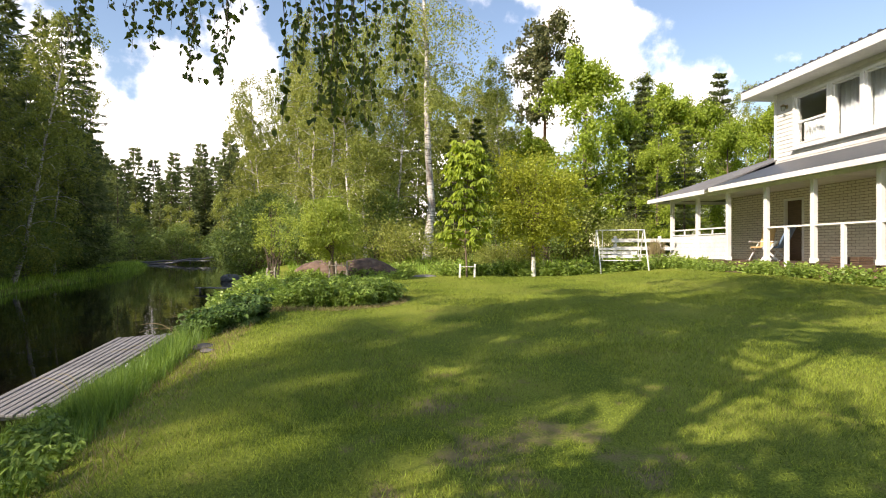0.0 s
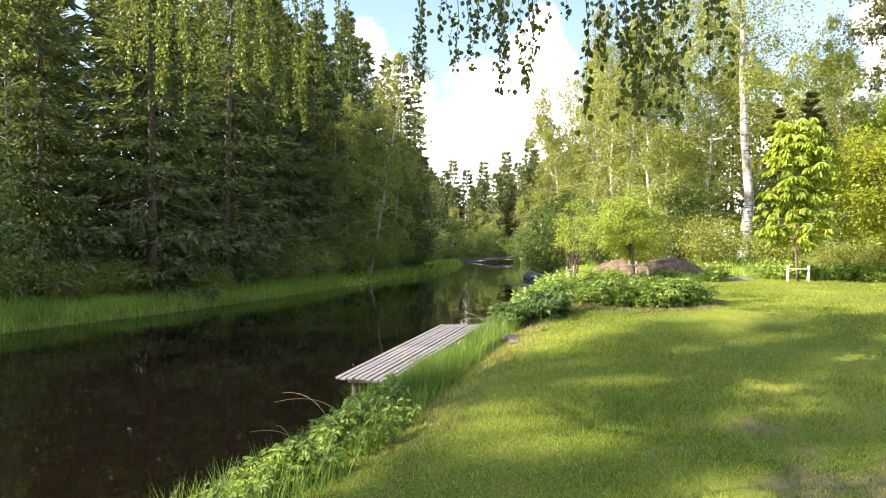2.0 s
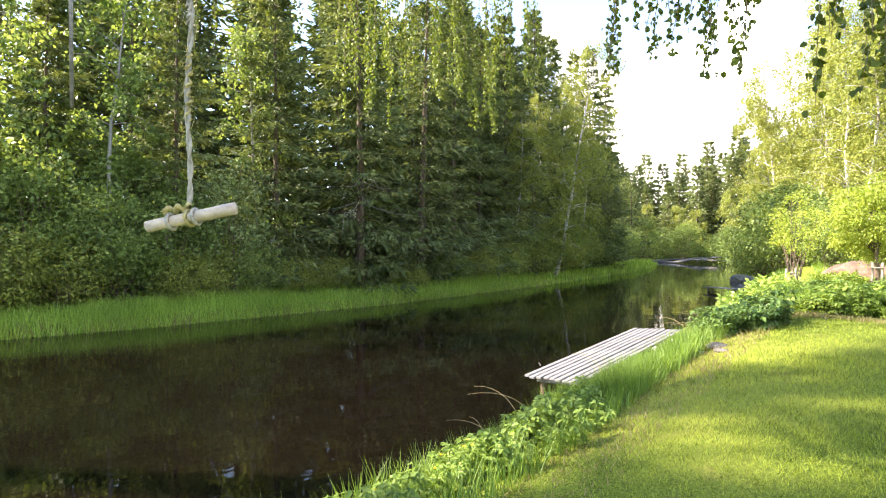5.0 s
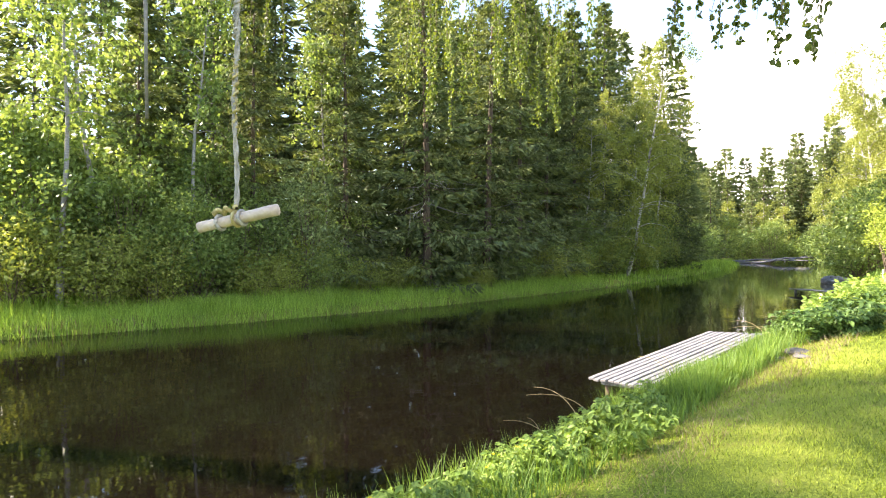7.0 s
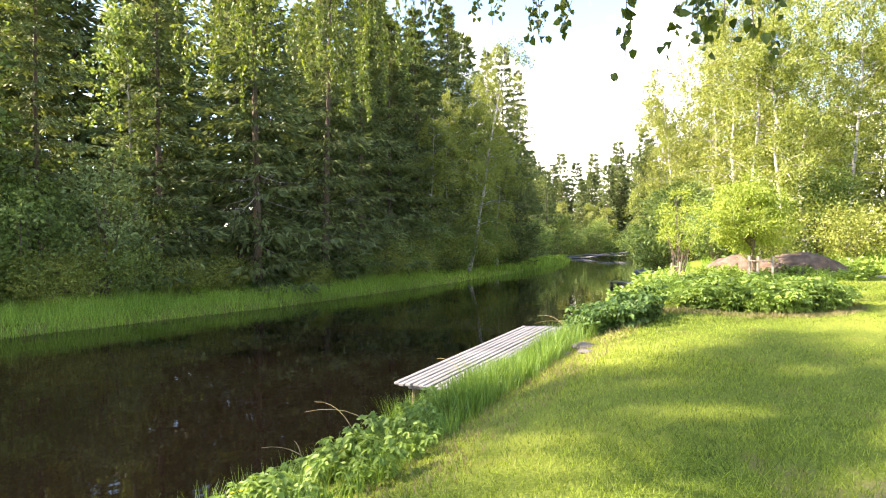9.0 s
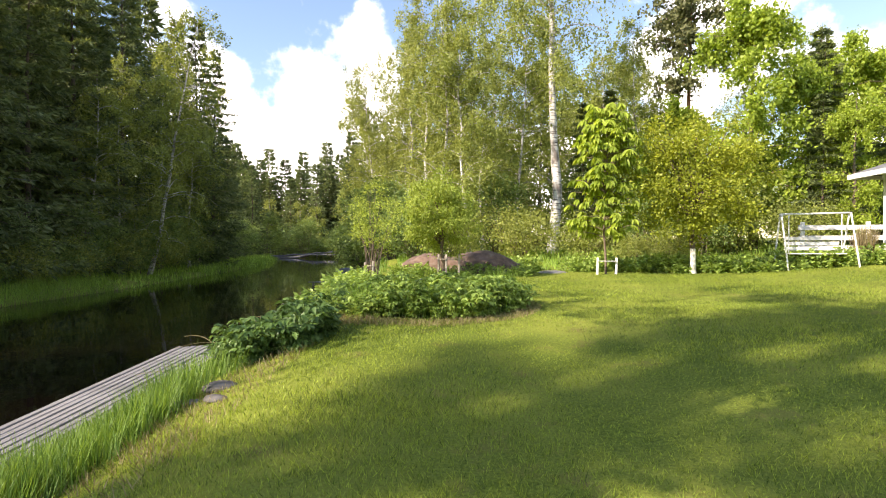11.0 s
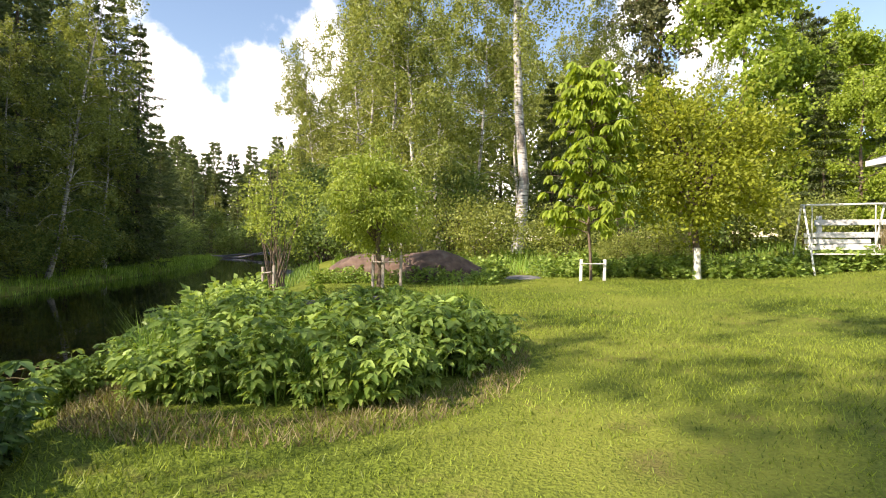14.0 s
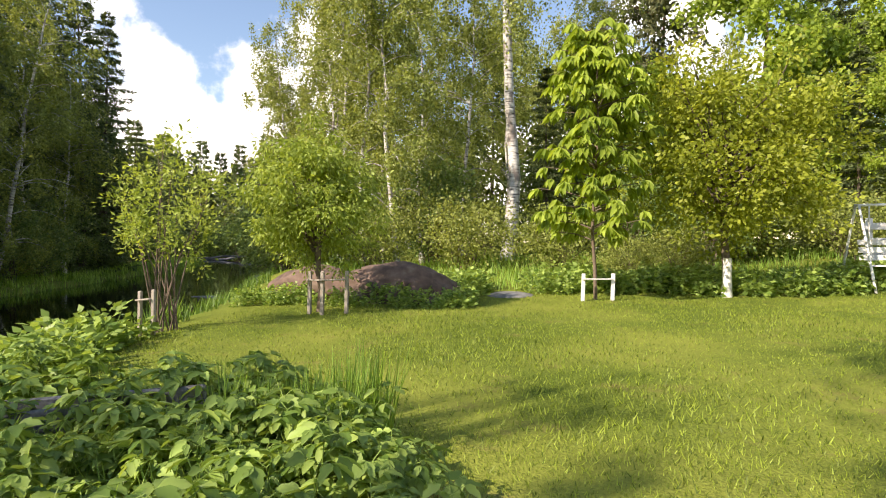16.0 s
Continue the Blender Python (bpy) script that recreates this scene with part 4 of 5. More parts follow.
def low_herb(seed, h):
    """A plant for the far borders: fewer, larger blades."""
    rng = np.random.default_rng(seed)
    g = Geo()
    n = 64
    a, r = rng.uniform(0, 6.283, n), np.sqrt(rng.uniform(0, 1, n)) * 0.2
    P = np.stack([r * np.cos(a), r * np.sin(a), h * rng.uniform(0.15, 1, n)], 1)
    g.leaves(P, np.stack([np.cos(a), np.sin(a), rng.uniform(-0.5, 0.7, n)], 1), rng.uniform(0.08, 0.14, n), 0.6, rng)
    ob = g.make("plant", M_HERB_LEAF)
    me = ob.data
    bpy.data.objects.remove(ob)
    return me


LOW_HERBS = [low_herb(90 + k, h) for k, h in enumerate((0.28, 0.38, 0.5))]


def herb_bed(label, inside, x0, x1, y0, y1, count, scale, seed, near=None):
    """A bed of single plants wherever inside(x, y) holds."""
    rng = np.random.default_rng(seed)
    bed = thing("herb_bed", label, "plants")
    bed.location = ((x0 + x1) / 2, (y0 + y1) / 2, 0)
    n = 0
    while n < count:
        x, y = rng.uniform(x0, x1), rng.uniform(y0, y1)
        if not inside(x, y):
            continue
        kinds = (near or HERBS) if y < 12.5 and x < 3 else LOW_HERBS
        ob = new("plant", kinds[int(rng.integers(0, len(kinds)))])
        ob.parent = bed
        s = scale * rng.uniform(0.75, 1.25)
        ob.matrix_basis = pose(x - bed.location.x, y - bed.location.y, float(ground_z(x, y)) - 0.02, rng.normal(0, 6), rng.normal(0, 6), rng.uniform(0, 360)) @ Matrix.Scale(s, 4)
        n += 1


def oval(cx, cy, rx, ry, turn=0.0):
    c, s = math.cos(radians(turn)), math.sin(radians(turn))
    return lambda x, y: (((x - cx) * c + (y - cy) * s) / rx) ** 2 + ((-(x - cx) * s + (y - cy) * c) / ry) ** 2 < 1 + 0.12 * math.sin(5 * x + 3 * y)


herb_bed("dense bed of knee-high light green ground elder", oval(-2.1, 10.5, 1.2, 1.35, 0), -3.6, -0.6, 8.9, 12.2, 330, 1.0, 1)
herb_bed("dark green leafy clump beside the jetty", oval(-3.2, 8.2, 0.55, 0.74, 12), -4.6, -2.4, 7, 10.4, 120, 0.85, 2, CLUMP_HERBS)
herb_bed("leafy strip of herbs along the river edge", lambda x, y: 0.2 < x - near_edge(y) < np.interp(y, [8.8, 9.6, 11, 14], [0.8, 1.3, 2.0, 1.6]), -6.4, -2.9, 8.9, 14.6, 300, 0.85, 3)
herb_bed("tangle of herbs on the steep near bank", lambda x, y: 0.3 < x - near_edge(y) < 1.2 + 0.25 * math.sin(2.3 * y), -4.4, -2.0, 0.2, 5.4, 180, 0.66, 4, BANK_HERBS)
herb_bed("low herbs at the edge of the lawn", lambda x, y: abs(y - 20.3 - 0.4 * math.sin(x)) < 0.65 and not -1.15 < x < -0.25, -2.0, 8.8, 18.9, 22.0, 230, 0.95, 5)
herb_bed("herbs round the boulders", lambda x, y: 17.3 < y < 18.1 + 0.25 * math.sin(4 * x), -5.0, -1.3, 17, 18.5, 80, 0.6, 6)
herb_bed("weeds along the veranda", lambda x, y: -0.75 < x - 9.5 + 0.086 * (y - 18.4) < -0.08, 8.0, 10.6, 11, 22, 150, 0.75, 7)


def blade_field(name, label, inside, x0, x1, y0, y1, count, h0, h1, w, lean, mat, seed, clump=0.0):
    rng = np.random.default_rng(seed)
    X, Y = rng.uniform(x0, x1, count * 4), rng.uniform(y0, y1, count * 4)
    if clump:
        c = rng.integers(0, count // 8, count * 4)
        cx, cy = rng.uniform(x0, x1, count // 8), rng.uniform(y0, y1, count // 8)
        X, Y = cx[c] + rng.normal(0, clump, count * 4), cy[c] + rng.normal(0, clump, count * 4)
    ok = np.flatnonzero(inside(X, Y))[:count]
    X, Y = X[ok], Y[ok]
    g = Geo()
    P = np.stack([X, Y, ground_z(X, Y) - 0.01], 1)
    h = rng.uniform(h0, h1, len(X)) * (0.8 + 0.35 * wobble(1.1 * X, 0.9 * Y))
    if h1 < 0.12:
        g.turf(P, h, w, lean, rng)
    else:
        g.blades(P, h, w, lean, rng)
    tagged(g.make(name, mat), label, "grass", kind="stuff")


def off(lo, hi):
    return lambda X, Y: (X - near_edge(Y) > lo) & (X - near_edge(Y) < hi)


BED_CLEAR = lambda X, Y: (((X + 2.0) / 1.2) ** 2 + ((Y - 10.55) / 1.35) ** 2 > 1) & (X - near_edge(Y) > np.interp(Y, NEAR_Y, BANK_W) * 0.5)
WORN = lambda X, Y: ((X - 0.5) / 1.3) ** 2 + ((Y - 3.8) / 0.9) ** 2 < 0.9 * wobble(2.9 * X, 3.7 * Y) - 0.05
blade_field("lawn_grass", "short mown lawn grass", lambda X, Y: BED_CLEAR(X, Y) & ~WORN(X, Y), -3.2, 5.0, 1.0, 6.5, 150000, 0.02, 0.055, 0.0055, 0.8, M_GRASS, 1)
blade_field("lawn_grass", "short mown lawn grass", BED_CLEAR, -3.4, 8.5, 6.5, 12.0, 130000, 0.015, 0.045, 0.007, 0.8, M_GRASS, 15)
blade_field("lawn_grass", "short mown lawn grass", BED_CLEAR, -4.5, 9.0, 12.0, 20.5, 80000, 0.02, 0.055, 0.010, 0.8, M_GRASS, 2)
blade_field("bank_grass", "tall lush grass on the near bank", off(0.1, 1.4), -5.5, -2.0, -1, 7.8, 10000, 0.2, 0.45, 0.0065, 0.55, M_BANKGRASS, 3, 0.12)
blade_field("bank_grass", "tall lush grass on the near bank", off(0.1, 1.6), -16, -3.0, 10.6, 42, 7000, 0.2, 0.5, 0.018, 0.5, M_BANKGRASS, 4, 0.15)
blade_field("bank_grass", "tall grass beside the jetty", lambda X, Y: (X - near_edge(Y) > 0.25) & (X - near_edge(Y) < 1.3), -4.6, -2.6, 4.6, 6.9, 8000, 0.3, 0.6, 0.0065, 0.5, M_BANKGRASS, 5, 0.1)
blade_field("tuft_grass", "tall grass tuft at the rim of the herb bed", lambda X, Y: ((X + 1.65) / 0.5) ** 2 + ((Y - 11.7) / 0.35) ** 2 < 1, -2.2, -1.0, 11.2, 12.2, 900, 0.4, 0.75, 0.010, 0.35, M_REED, 6)
far = lambda a, b: (lambda X, Y: (far_edge(Y) - X > a) & (far_edge(Y) - X < b))
blade_field("far_bank_grass", "belt of tall green grass on the far bank", far(-0.15, 3.2), -24, -17, -5, 26, 45000, 0.2, 0.75, 0.014, 0.6, M_REED, 7, 0.16)
blade_field("far_bank_grass", "belt of tall green grass on the far bank", far(-0.2, 3.0), -40, -19, 26, 70, 9000, 0.35, 0.8, 0.04, 0.45, M_REED, 8, 0.3)
blade_field("dry_grass", "dead straw along the waterline", far(-0.25, 0.5), -22, -17, -5, 26, 3500, 0.2, 0.5, 0.015, 0.7, M_STRAW, 9)
blade_field("wood_grass", "rough grass under the trees behind the lawn", lambda X, Y: X - near_edge(Y) > 2, -9, 10, 20.5, 28, 9000, 0.2, 0.45, 0.02, 0.5, M_REED, 10, 0.25)
blade_field("bed_grass", "grass growing up through the herb bed", lambda X, Y: ((X + 2.1) / 1.15) ** 2 + ((Y - 10.5) / 1.3) ** 2 < 1, -3.4, -0.8, 9.1, 12.0, 2200, 0.3, 0.58, 0.008, 0.6, M_REED, 11, 0.1)
blade_field("dry_edge", "dry brown grass round the herb bed", lambda X, Y: (lambda q: (q > 0.9) & (q < 1.5))(((X + 2.1) / 1.2) ** 2 + ((Y - 10.4) / 1.4) ** 2) & (Y < 11.3), -3.8, -0.4, 8.5, 11.4, 5000, 0.03, 0.09, 0.008, 0.9, M_STRAW, 12)
blade_field("lawn_weeds", "longer tufts in the lawn", BED_CLEAR, -3.0, 5.0, 2.0, 19.0, 9000, 0.03, 0.075, 0.005, 0.8, M_GRASS, 13, 0.09)
blade_field("dry_edge", "dead straw along the lawn edge above the bank", off(1.3, 1.9), -4.0, -1.5, 0.0, 8.0, 3500, 0.03, 0.10, 0.008, 0.9, M_STRAW, 14)


# ---------------------------------------------------------------- house
def brick_material():
    m, nt, b = material("cream_brick")
    tc = nt.nodes.new("ShaderNodeTexCoord")
    sw = nt.nodes.new("ShaderNodeSeparateXYZ")
    cb = nt.nodes.new("ShaderNodeCombineXYZ")
    nt.links.new(tc.outputs["Object"], sw.inputs[0])
    nt.links.new(sw.outputs["Y"], cb.inputs["X"])
    nt.links.new(sw.outputs["Z"], cb.inputs["Y"])
    br = nt.nodes.new("ShaderNodeTexBrick")
    br.inputs["Scale"].default_value = 1.0
    br.inputs["Brick Width"].default_value, br.inputs["Row Height"].default_value, br.inputs["Mortar Size"].default_value = 0.285, 0.085, 0.007
    br.inputs["Color1"].default_value, br.inputs["Color2"].default_value, br.inputs["Mortar"].default_value = (0.62, 0.57, 0.46, 1), (0.70, 0.65, 0.54, 1), (0.22, 0.19, 0.15, 1)
    nt.links.new(cb.outputs[0], br.inputs["Vector"])
    nt.links.new(br.outputs["Color"], b.inputs["Base Color"])
    b.inputs["Roughness"].default_value = 0.8
    n = nt.nodes.new("ShaderNodeBump")
    n.invert = True
    n.inputs["Strength"].default_value, n.inputs["Distance"].default_value = 0.8, 0.012
    nt.links.new(br.outputs["Fac"], n.inputs["Height"])
    nt.links.new(n.outputs[0], b.inputs["Normal"])
    return m


def glass_material():
    m, nt, b = material("window_glass")
    b.inputs["Base Color"].default_value = (0.9, 0.95, 0.95, 1)
    b.inputs["Roughness"].default_value, b.inputs["Transmission Weight"].default_value, b.inputs["IOR"].default_value = 0.0, 1.0, 1.45
    return m


M_BRICK, M_GLASS = brick_material(), glass_material()
M_PLINTH = surface("red_plinth_masonry", [(0.3, (0.24, 0.13, 0.10)), (0.7, (0.38, 0.23, 0.18))], 8.0, 0.9, coarse=1.2)
M_CURTAIN = surface("grey_curtain", [(0.3, (0.30, 0.31, 0.33)), (0.7, (0.42, 0.43, 0.45))], 20.0, 0.9)
M_BLUE = surface("blue_canvas", [(0.3, (0.10, 0.16, 0.26)), (0.7, (0.16, 0.24, 0.36))], 30.0, 0.85)
M_TAN = surface("tan_cushion", [(0.3, (0.42, 0.28, 0.12)), (0.7, (0.55, 0.38, 0.18))], 30.0, 0.9)
M_LAMP = surface("brass_lamp", [(0.3, (0.30, 0.22, 0.10)), (0.7, (0.42, 0.32, 0.16))], 20.0, 0.4, metal=0.8)
M_PLASTER = surface("inner_plaster", [(0.3, (0.40, 0.39, 0.37)), (0.7, (0.48, 0.47, 0.45))], 4.0, 0.9)


def slab(bm, pts, thick):
    """A roof plane: a polygon with thickness downwards."""
    top = [bm.verts.new(p) for p in pts]
    low = [bm.verts.new((p[0], p[1], p[2] - thick)) for p in pts]
    bm.faces.new(top)
    bm.faces.new(low[::-1])
    for i in range(len(pts)):
        j = (i + 1) % len(pts)
        bm.faces.new((top[i], low[i], low[j], top[j]))


def spans(y0, y1, z0, z1, holes):
    """The stretches of y left free by holes that cut the band z0..z1."""
    cuts = sorted((a, b) for a, b, c, d in holes if c < z1 - 0.01 and d > z0 + 0.01)
    out, y = [], y0
    for a, b in cuts:
        if a > y:
            out.append((y, a))
        y = max(y, b)
    if y < y1:
        out.append((y, y1))
    return out


def one(name, mat, parent, *boxes, bevel=0.006, label=""):
    bm = bmesh.new()
    for b in boxes:
        box(bm, *b, bevel)
    return part(name, bm, mat, parent, label)


def build_house():
    h = thing("house", "two-storey cream house with white trim and open veranda", "house")
    h.matrix_basis = pose(9.5, 18.4, 0.0, 0, 0, 4.93)
    win = [(-1.85, -0.5, 4.8, 6.4), (-3.05, -2.05, 4.8, 6.4), (-4.7, -3.2, 4.8, 6.4), (-7.6, -6.2, 4.8, 6.4)]
    door = (-0.87, 0.03, 1.07, 3.12)
    # masonry ground floor with the door opening, and the upper wall with its window openings
    one("ground_floor_wall", M_BRICK, h, (2.0, 2.25, -14, door[0], 1.0, 4.3), (2.0, 2.25, door[1], 3.3, 1.0, 4.3), (2.0, 2.25, door[0], door[1], door[3], 4.3), (2.25, 9, 3.05, 3.3, 1.0, 4.3), (2.25, 9, -14, -13.75, 1.0, 4.3), (8.75, 9, -13.75, 3.05, 1.0, 4.3), bevel=0)
    bands = [(4.3, 4.8), (4.8, 6.4), (6.4, 6.85)]
    one("upper_floor_wall", M_PLASTER, h, *[(2.03, 2.2, a, b, z0, z1) for z0, z1 in bands for a, b in spans(-14, 0.42, z0, z1, win)], (2.2, 9, 0.22, 0.42, 4.3, 6.85), (2.2, 9, -14, -13.8, 4.3, 6.85), (8.8, 9, -13.8, 0.22, 4.3, 6.85), bevel=0)
    one("inner_floor", M_PLASTER, h, (2.25, 8.75, -13.75, 3.05, 4.1, 4.25), bevel=0)
    z = 4.3
    while z < 6.8:
        for a, b in spans(-14, 0.45, z, z + 0.135, [(w[0] - 0.06, w[1] + 0.06, w[2] - 0.06, w[3] + 0.06) for w in win]):
            bm = bmesh.new()
            vs = [bm.verts.new(p) for p in ((2.03, a, z + 0.14), (2.03, a, z), (1.985, a, z), (2.005, a, z + 0.14), (2.03, b, z + 0.14), (2.03, b, z), (1.985, b, z), (2.005, b, z + 0.14))]
            for f in ((0, 1, 2, 3), (7, 6, 5, 4), (0, 4, 5, 1), (1, 5, 6, 2), (2, 6, 7, 3), (3, 7, 4, 0)):
                bm.faces.new([vs[i] for i in f])
            part("siding_board", bm, M_CREAM, h)
        z += 0.135
    one("corner_board", M_WHITE, h, (1.96, 2.06, 0.40, 0.50, 4.3, 6.8))
    for k, (a, b, c, d) in enumerate(win):
        w = new("window")
        w.parent = h
        one("window_frame", M_WHITE, w, (1.94, 2.1, a - 0.09, a, c - 0.09, d + 0.09), (1.94, 2.1, b, b + 0.09, c - 0.09, d + 0.09), (1.94, 2.1, a, b, d, d + 0.09), (1.94, 2.1, a, b, c - 0.09, c), (2.0, 2.1, a, a + 0.05, c, d), (2.0, 2.1, b - 0.05, b, c, d), (2.0, 2.1, a + 0.05, b - 0.05, d - 0.05, d), (2.0, 2.1, a + 0.05, b - 0.05, c, c + 0.05))
        one("window_sill", M_WHITE, w, (1.86, 2.0, a - 0.12, b + 0.12, c - 0.13, c - 0.09))
        pane = one("pane", M_GLASS, w, (2.05, 2.056, a + 0.05, b - 0.05, c + 0.05, d - 0.05), bevel=0)
        pane.visible_shadow = False
        if k in (0,):
            one("sash", M_WHITE, w, (1.98, 2.04, a + 0.06, b - 0.05, c + 0.72, c + 0.79), (1.98, 2.04, b - 0.11, b - 0.05, c + 0.05, c + 0.72), (1.98, 2.04, a + 0.05, a + 0.11, c + 0.05, c + 0.72), (1.98, 2.04, a + 0.11, b - 0.11, c + 0.05, c + 0.10))
        g = Geo()
        ys = np.linspace(a - 0.05, b + 0.05, 60)
        xs = 2.32 + 0.04 * np.sin(ys * 38) + 0.02 * np.sin(ys * 13)
        V = np.concatenate([np.stack([xs, ys, np.full(60, c - 0.2)], 1), np.stack([xs, ys, np.full(60, c + (0.78 if k == 0 else 1.7))], 1)])
        i = np.arange(59)
        g.add(V, np.stack([i, i + 1, i + 61, i + 60], 1))
        g.make("curtain", M_CURTAIN, w)
    d1 = new("door")
    d1.parent = h
    one("door_leaf", M_DARKWOOD, d1, (2.06, 2.11, door[0] + 0.07, door[1] - 0.07, 1.08, 3.05), (2.04, 2.06, door[0] + 0.2, door[1] - 0.2, 1.3, 1.95), (2.04, 2.06, door[0] + 0.2, door[1] - 0.2, 2.1, 2.9))
    one("door_frame", M_WHITE, d1, (1.96, 2.12, door[0], door[0] + 0.07, 1.07, 3.12), (1.96, 2.12, door[1] - 0.07, door[1], 1.07, 3.12), (1.96, 2.12, door[0] + 0.07, door[1] - 0.07, 3.05, 3.12))
    one("door_handle", M_LAMP, d1, (1.99, 2.04, door[0] + 0.12, door[0] + 0.15, 2.05, 2.2), (1.98, 2.0, door[0] + 0.12, door[0] + 0.26, 2.12, 2.14), bevel=0.003)
    one("plinth", M_PLINTH, h, (0.05, 0.25, -14, -1.9, 0.2, 0.95), (0.05, 0.25, -0.05, 3.75, 0.2, 0.95), (0.25, 2.0, 3.55, 3.75, 0.2, 0.95), (2.0, 9, 3.1, 3.3, 0.2, 1.0))
    for k in range(14):
        x = 0.0 + k * 0.144
        one("deck_board", M_DARKWOOD, h, (x - 0.03, x + 0.108, -14, 3.8, 1.03, 1.07), bevel=0.004)
    one("deck_joist", M_DARKWOOD, h, (-0.03, 0.03, -14, 3.8, 0.92, 1.025), (0.97, 1.03, -14, 3.8, 0.92, 1.025))
    for x0, z1 in ((-0.34, 0.90), (-0.64, 0.76)):
        one("step", M_DARKWOOD, h, (x0, x0 + 0.32, -1.85, -0.1, z1 - 0.05, z1), (x0 + 0.02, x0 + 0.3, -1.85, -1.80, 0.3, z1 - 0.05), (x0 + 0.02, x0 + 0.3, -0.15, -0.1, 0.3, z1 - 0.05))
    for y in (3.73, 1.86, 0, -1.9, -3.77, -5.8, -7.8, -9.8):
        one("post", M_WHITE, h, (-0.065, 0.065, y - 0.065, y + 0.065, 1.07, 3.3), (-0.08, 0.08, y - 0.08, y + 0.08, 1.07, 1.2), bevel=0.01)
    one("beam", M_WHITE, h, (-0.06, 0.06, -14, 3.85, 3.3, 3.42))
    # railing in front of the wall
    one("top_rail", M_WHITE, h, (-0.04, 0.04, -9.7, -1.97, 2.06, 2.11))
    for y in (-2.75, -4.75, -6.8, -8.8):
        one("rail_post", M_WHITE, h, (-0.05, 0.05, y - 0.05, y + 0.05, 0.95, 2.06))
    # boarded balustrade at the open end
    for a, b in ((0.075, 1.785), (1.935, 3.655)):
        for k in range(6):
            one("panel_board", M_WHITE, h, (-0.035 + 0.004 * (k % 2), 0.015, a, b, 1.10 + k * 0.14, 1.235 + k * 0.14), bevel=0.004)
        one("panel_cap", M_WHITE, h, (-0.06, 0.05, a, b, 1.945, 1.985))
        one("hand_rail", M_WHITE, h, (-0.05, 0.05, a, b, 2.14, 2.19))
        one("rail_strut", M_WHITE, h, (-0.02, 0.02, (a + b) / 2 - 0.03, (a + b) / 2 + 0.03, 1.985, 2.14))
    # roofs with white fascias
    bm = bmesh.new()
    slab(bm, [(-0.5, 0.3, 3.52), (-0.5, -14, 3.52), (2.0, -14, 4.38), (2.0, 0.3, 4.38)], 0.06)
    part("veranda_roof", bm, M_ROOF2, h)
    one("veranda_fascia", M_WHITE, h, (-0.53, -0.5, -14, 0.3, 3.36, 3.51))
    one("veranda_ceiling", M_WHITE, h, (-0.48, 1.98, -14, 4.3, 3.425, 3.45), bevel=0)
    bm = bmesh.new()
    slab(bm, [(-0.65, 4.45, 3.46), (-0.65, 0.31, 3.46), (3.45, 0.43, 5.10)], 0.05)
    slab(bm, [(-0.65, 4.45, 3.46), (3.45, 0.43, 5.10), (9.4, 0.43, 5.10), (9.4, 4.45, 3.46)], 0.05)
    part("hip_roof", bm, M_ROOF, h)
    one("hip_fascia", M_WHITE, h, (-0.69, -0.655, 0.31, 4.45, 3.30, 3.45), (-0.69, 9.4, 4.455, 4.49, 3.30, 3.45))
    bm = bmesh.new()
    slab(bm, [(1.25, 1.2, 7.02), (1.25, -14.5, 7.02), (5.5, -14.5, 8.6), (5.5, 1.2, 8.6)], 0.05)
    slab(bm, [(5.5, 1.2, 8.6), (5.5, -14.5, 8.6), (9.75, -14.5, 7.02), (9.75, 1.2, 7.02)], 0.05)
    for k in range(54):
        y = 1.1 - k * 0.29
        box(bm, 1.24, 1.30, y - 0.05, y + 0.05, 7.01, 7.06, 0.01)
    part("main_roof", bm, M_ROOF2, h, "dark ribbed metal roof")
    one("main_fascia", M_WHITE, h, (1.22, 1.25, -14.5, 1.2, 6.72, 6.97), (1.25, 9.7, 1.2, 1.23, 6.72, 6.97))
    one("soffit", M_WHITE, h, (1.25, 2.0, -14.5, 1.2, 6.74, 6.78), (2.0, 9.7, 0.45, 1.2, 6.74, 6.78), bevel=0)
    bm = bmesh.new()
    slab(bm, [(2.05, 0.40, 6.86), (5.5, 0.40, 8.5), (9.0, 0.40, 6.86)], 0.05)
    part("gable", bm, M_CREAM, h)
    lamp = tagged(new("wall_lamp"), "small brass lantern on the upper wall", "wall lamp")
    lamp.matrix_basis = h.matrix_basis @ pose(1.98, -0.12, 6.18)
    one("bracket", M_LAMP, lamp, (-0.02, 0.0, -0.04, 0.04, -0.05, 0.08), (-0.14, -0.02, -0.012, 0.012, 0.05, 0.07))
    bm = bmesh.new()
    bmesh.ops.create_cone(bm, cap_ends=True, segments=8, radius1=0.05, radius2=0.08, depth=0.16, matrix=Matrix.Translation((-0.14, 0, -0.05)))
    part("lantern", bm, M_GLASS, lamp)
    bm = bmesh.new()
    bmesh.ops.create_cone(bm, cap_ends=True, segments=8, radius1=0.1, radius2=0.02, depth=0.06, matrix=Matrix.Translation((-0.14, 0, 0.06)))
    part("cap", bm, M_LAMP, lamp)
    return h


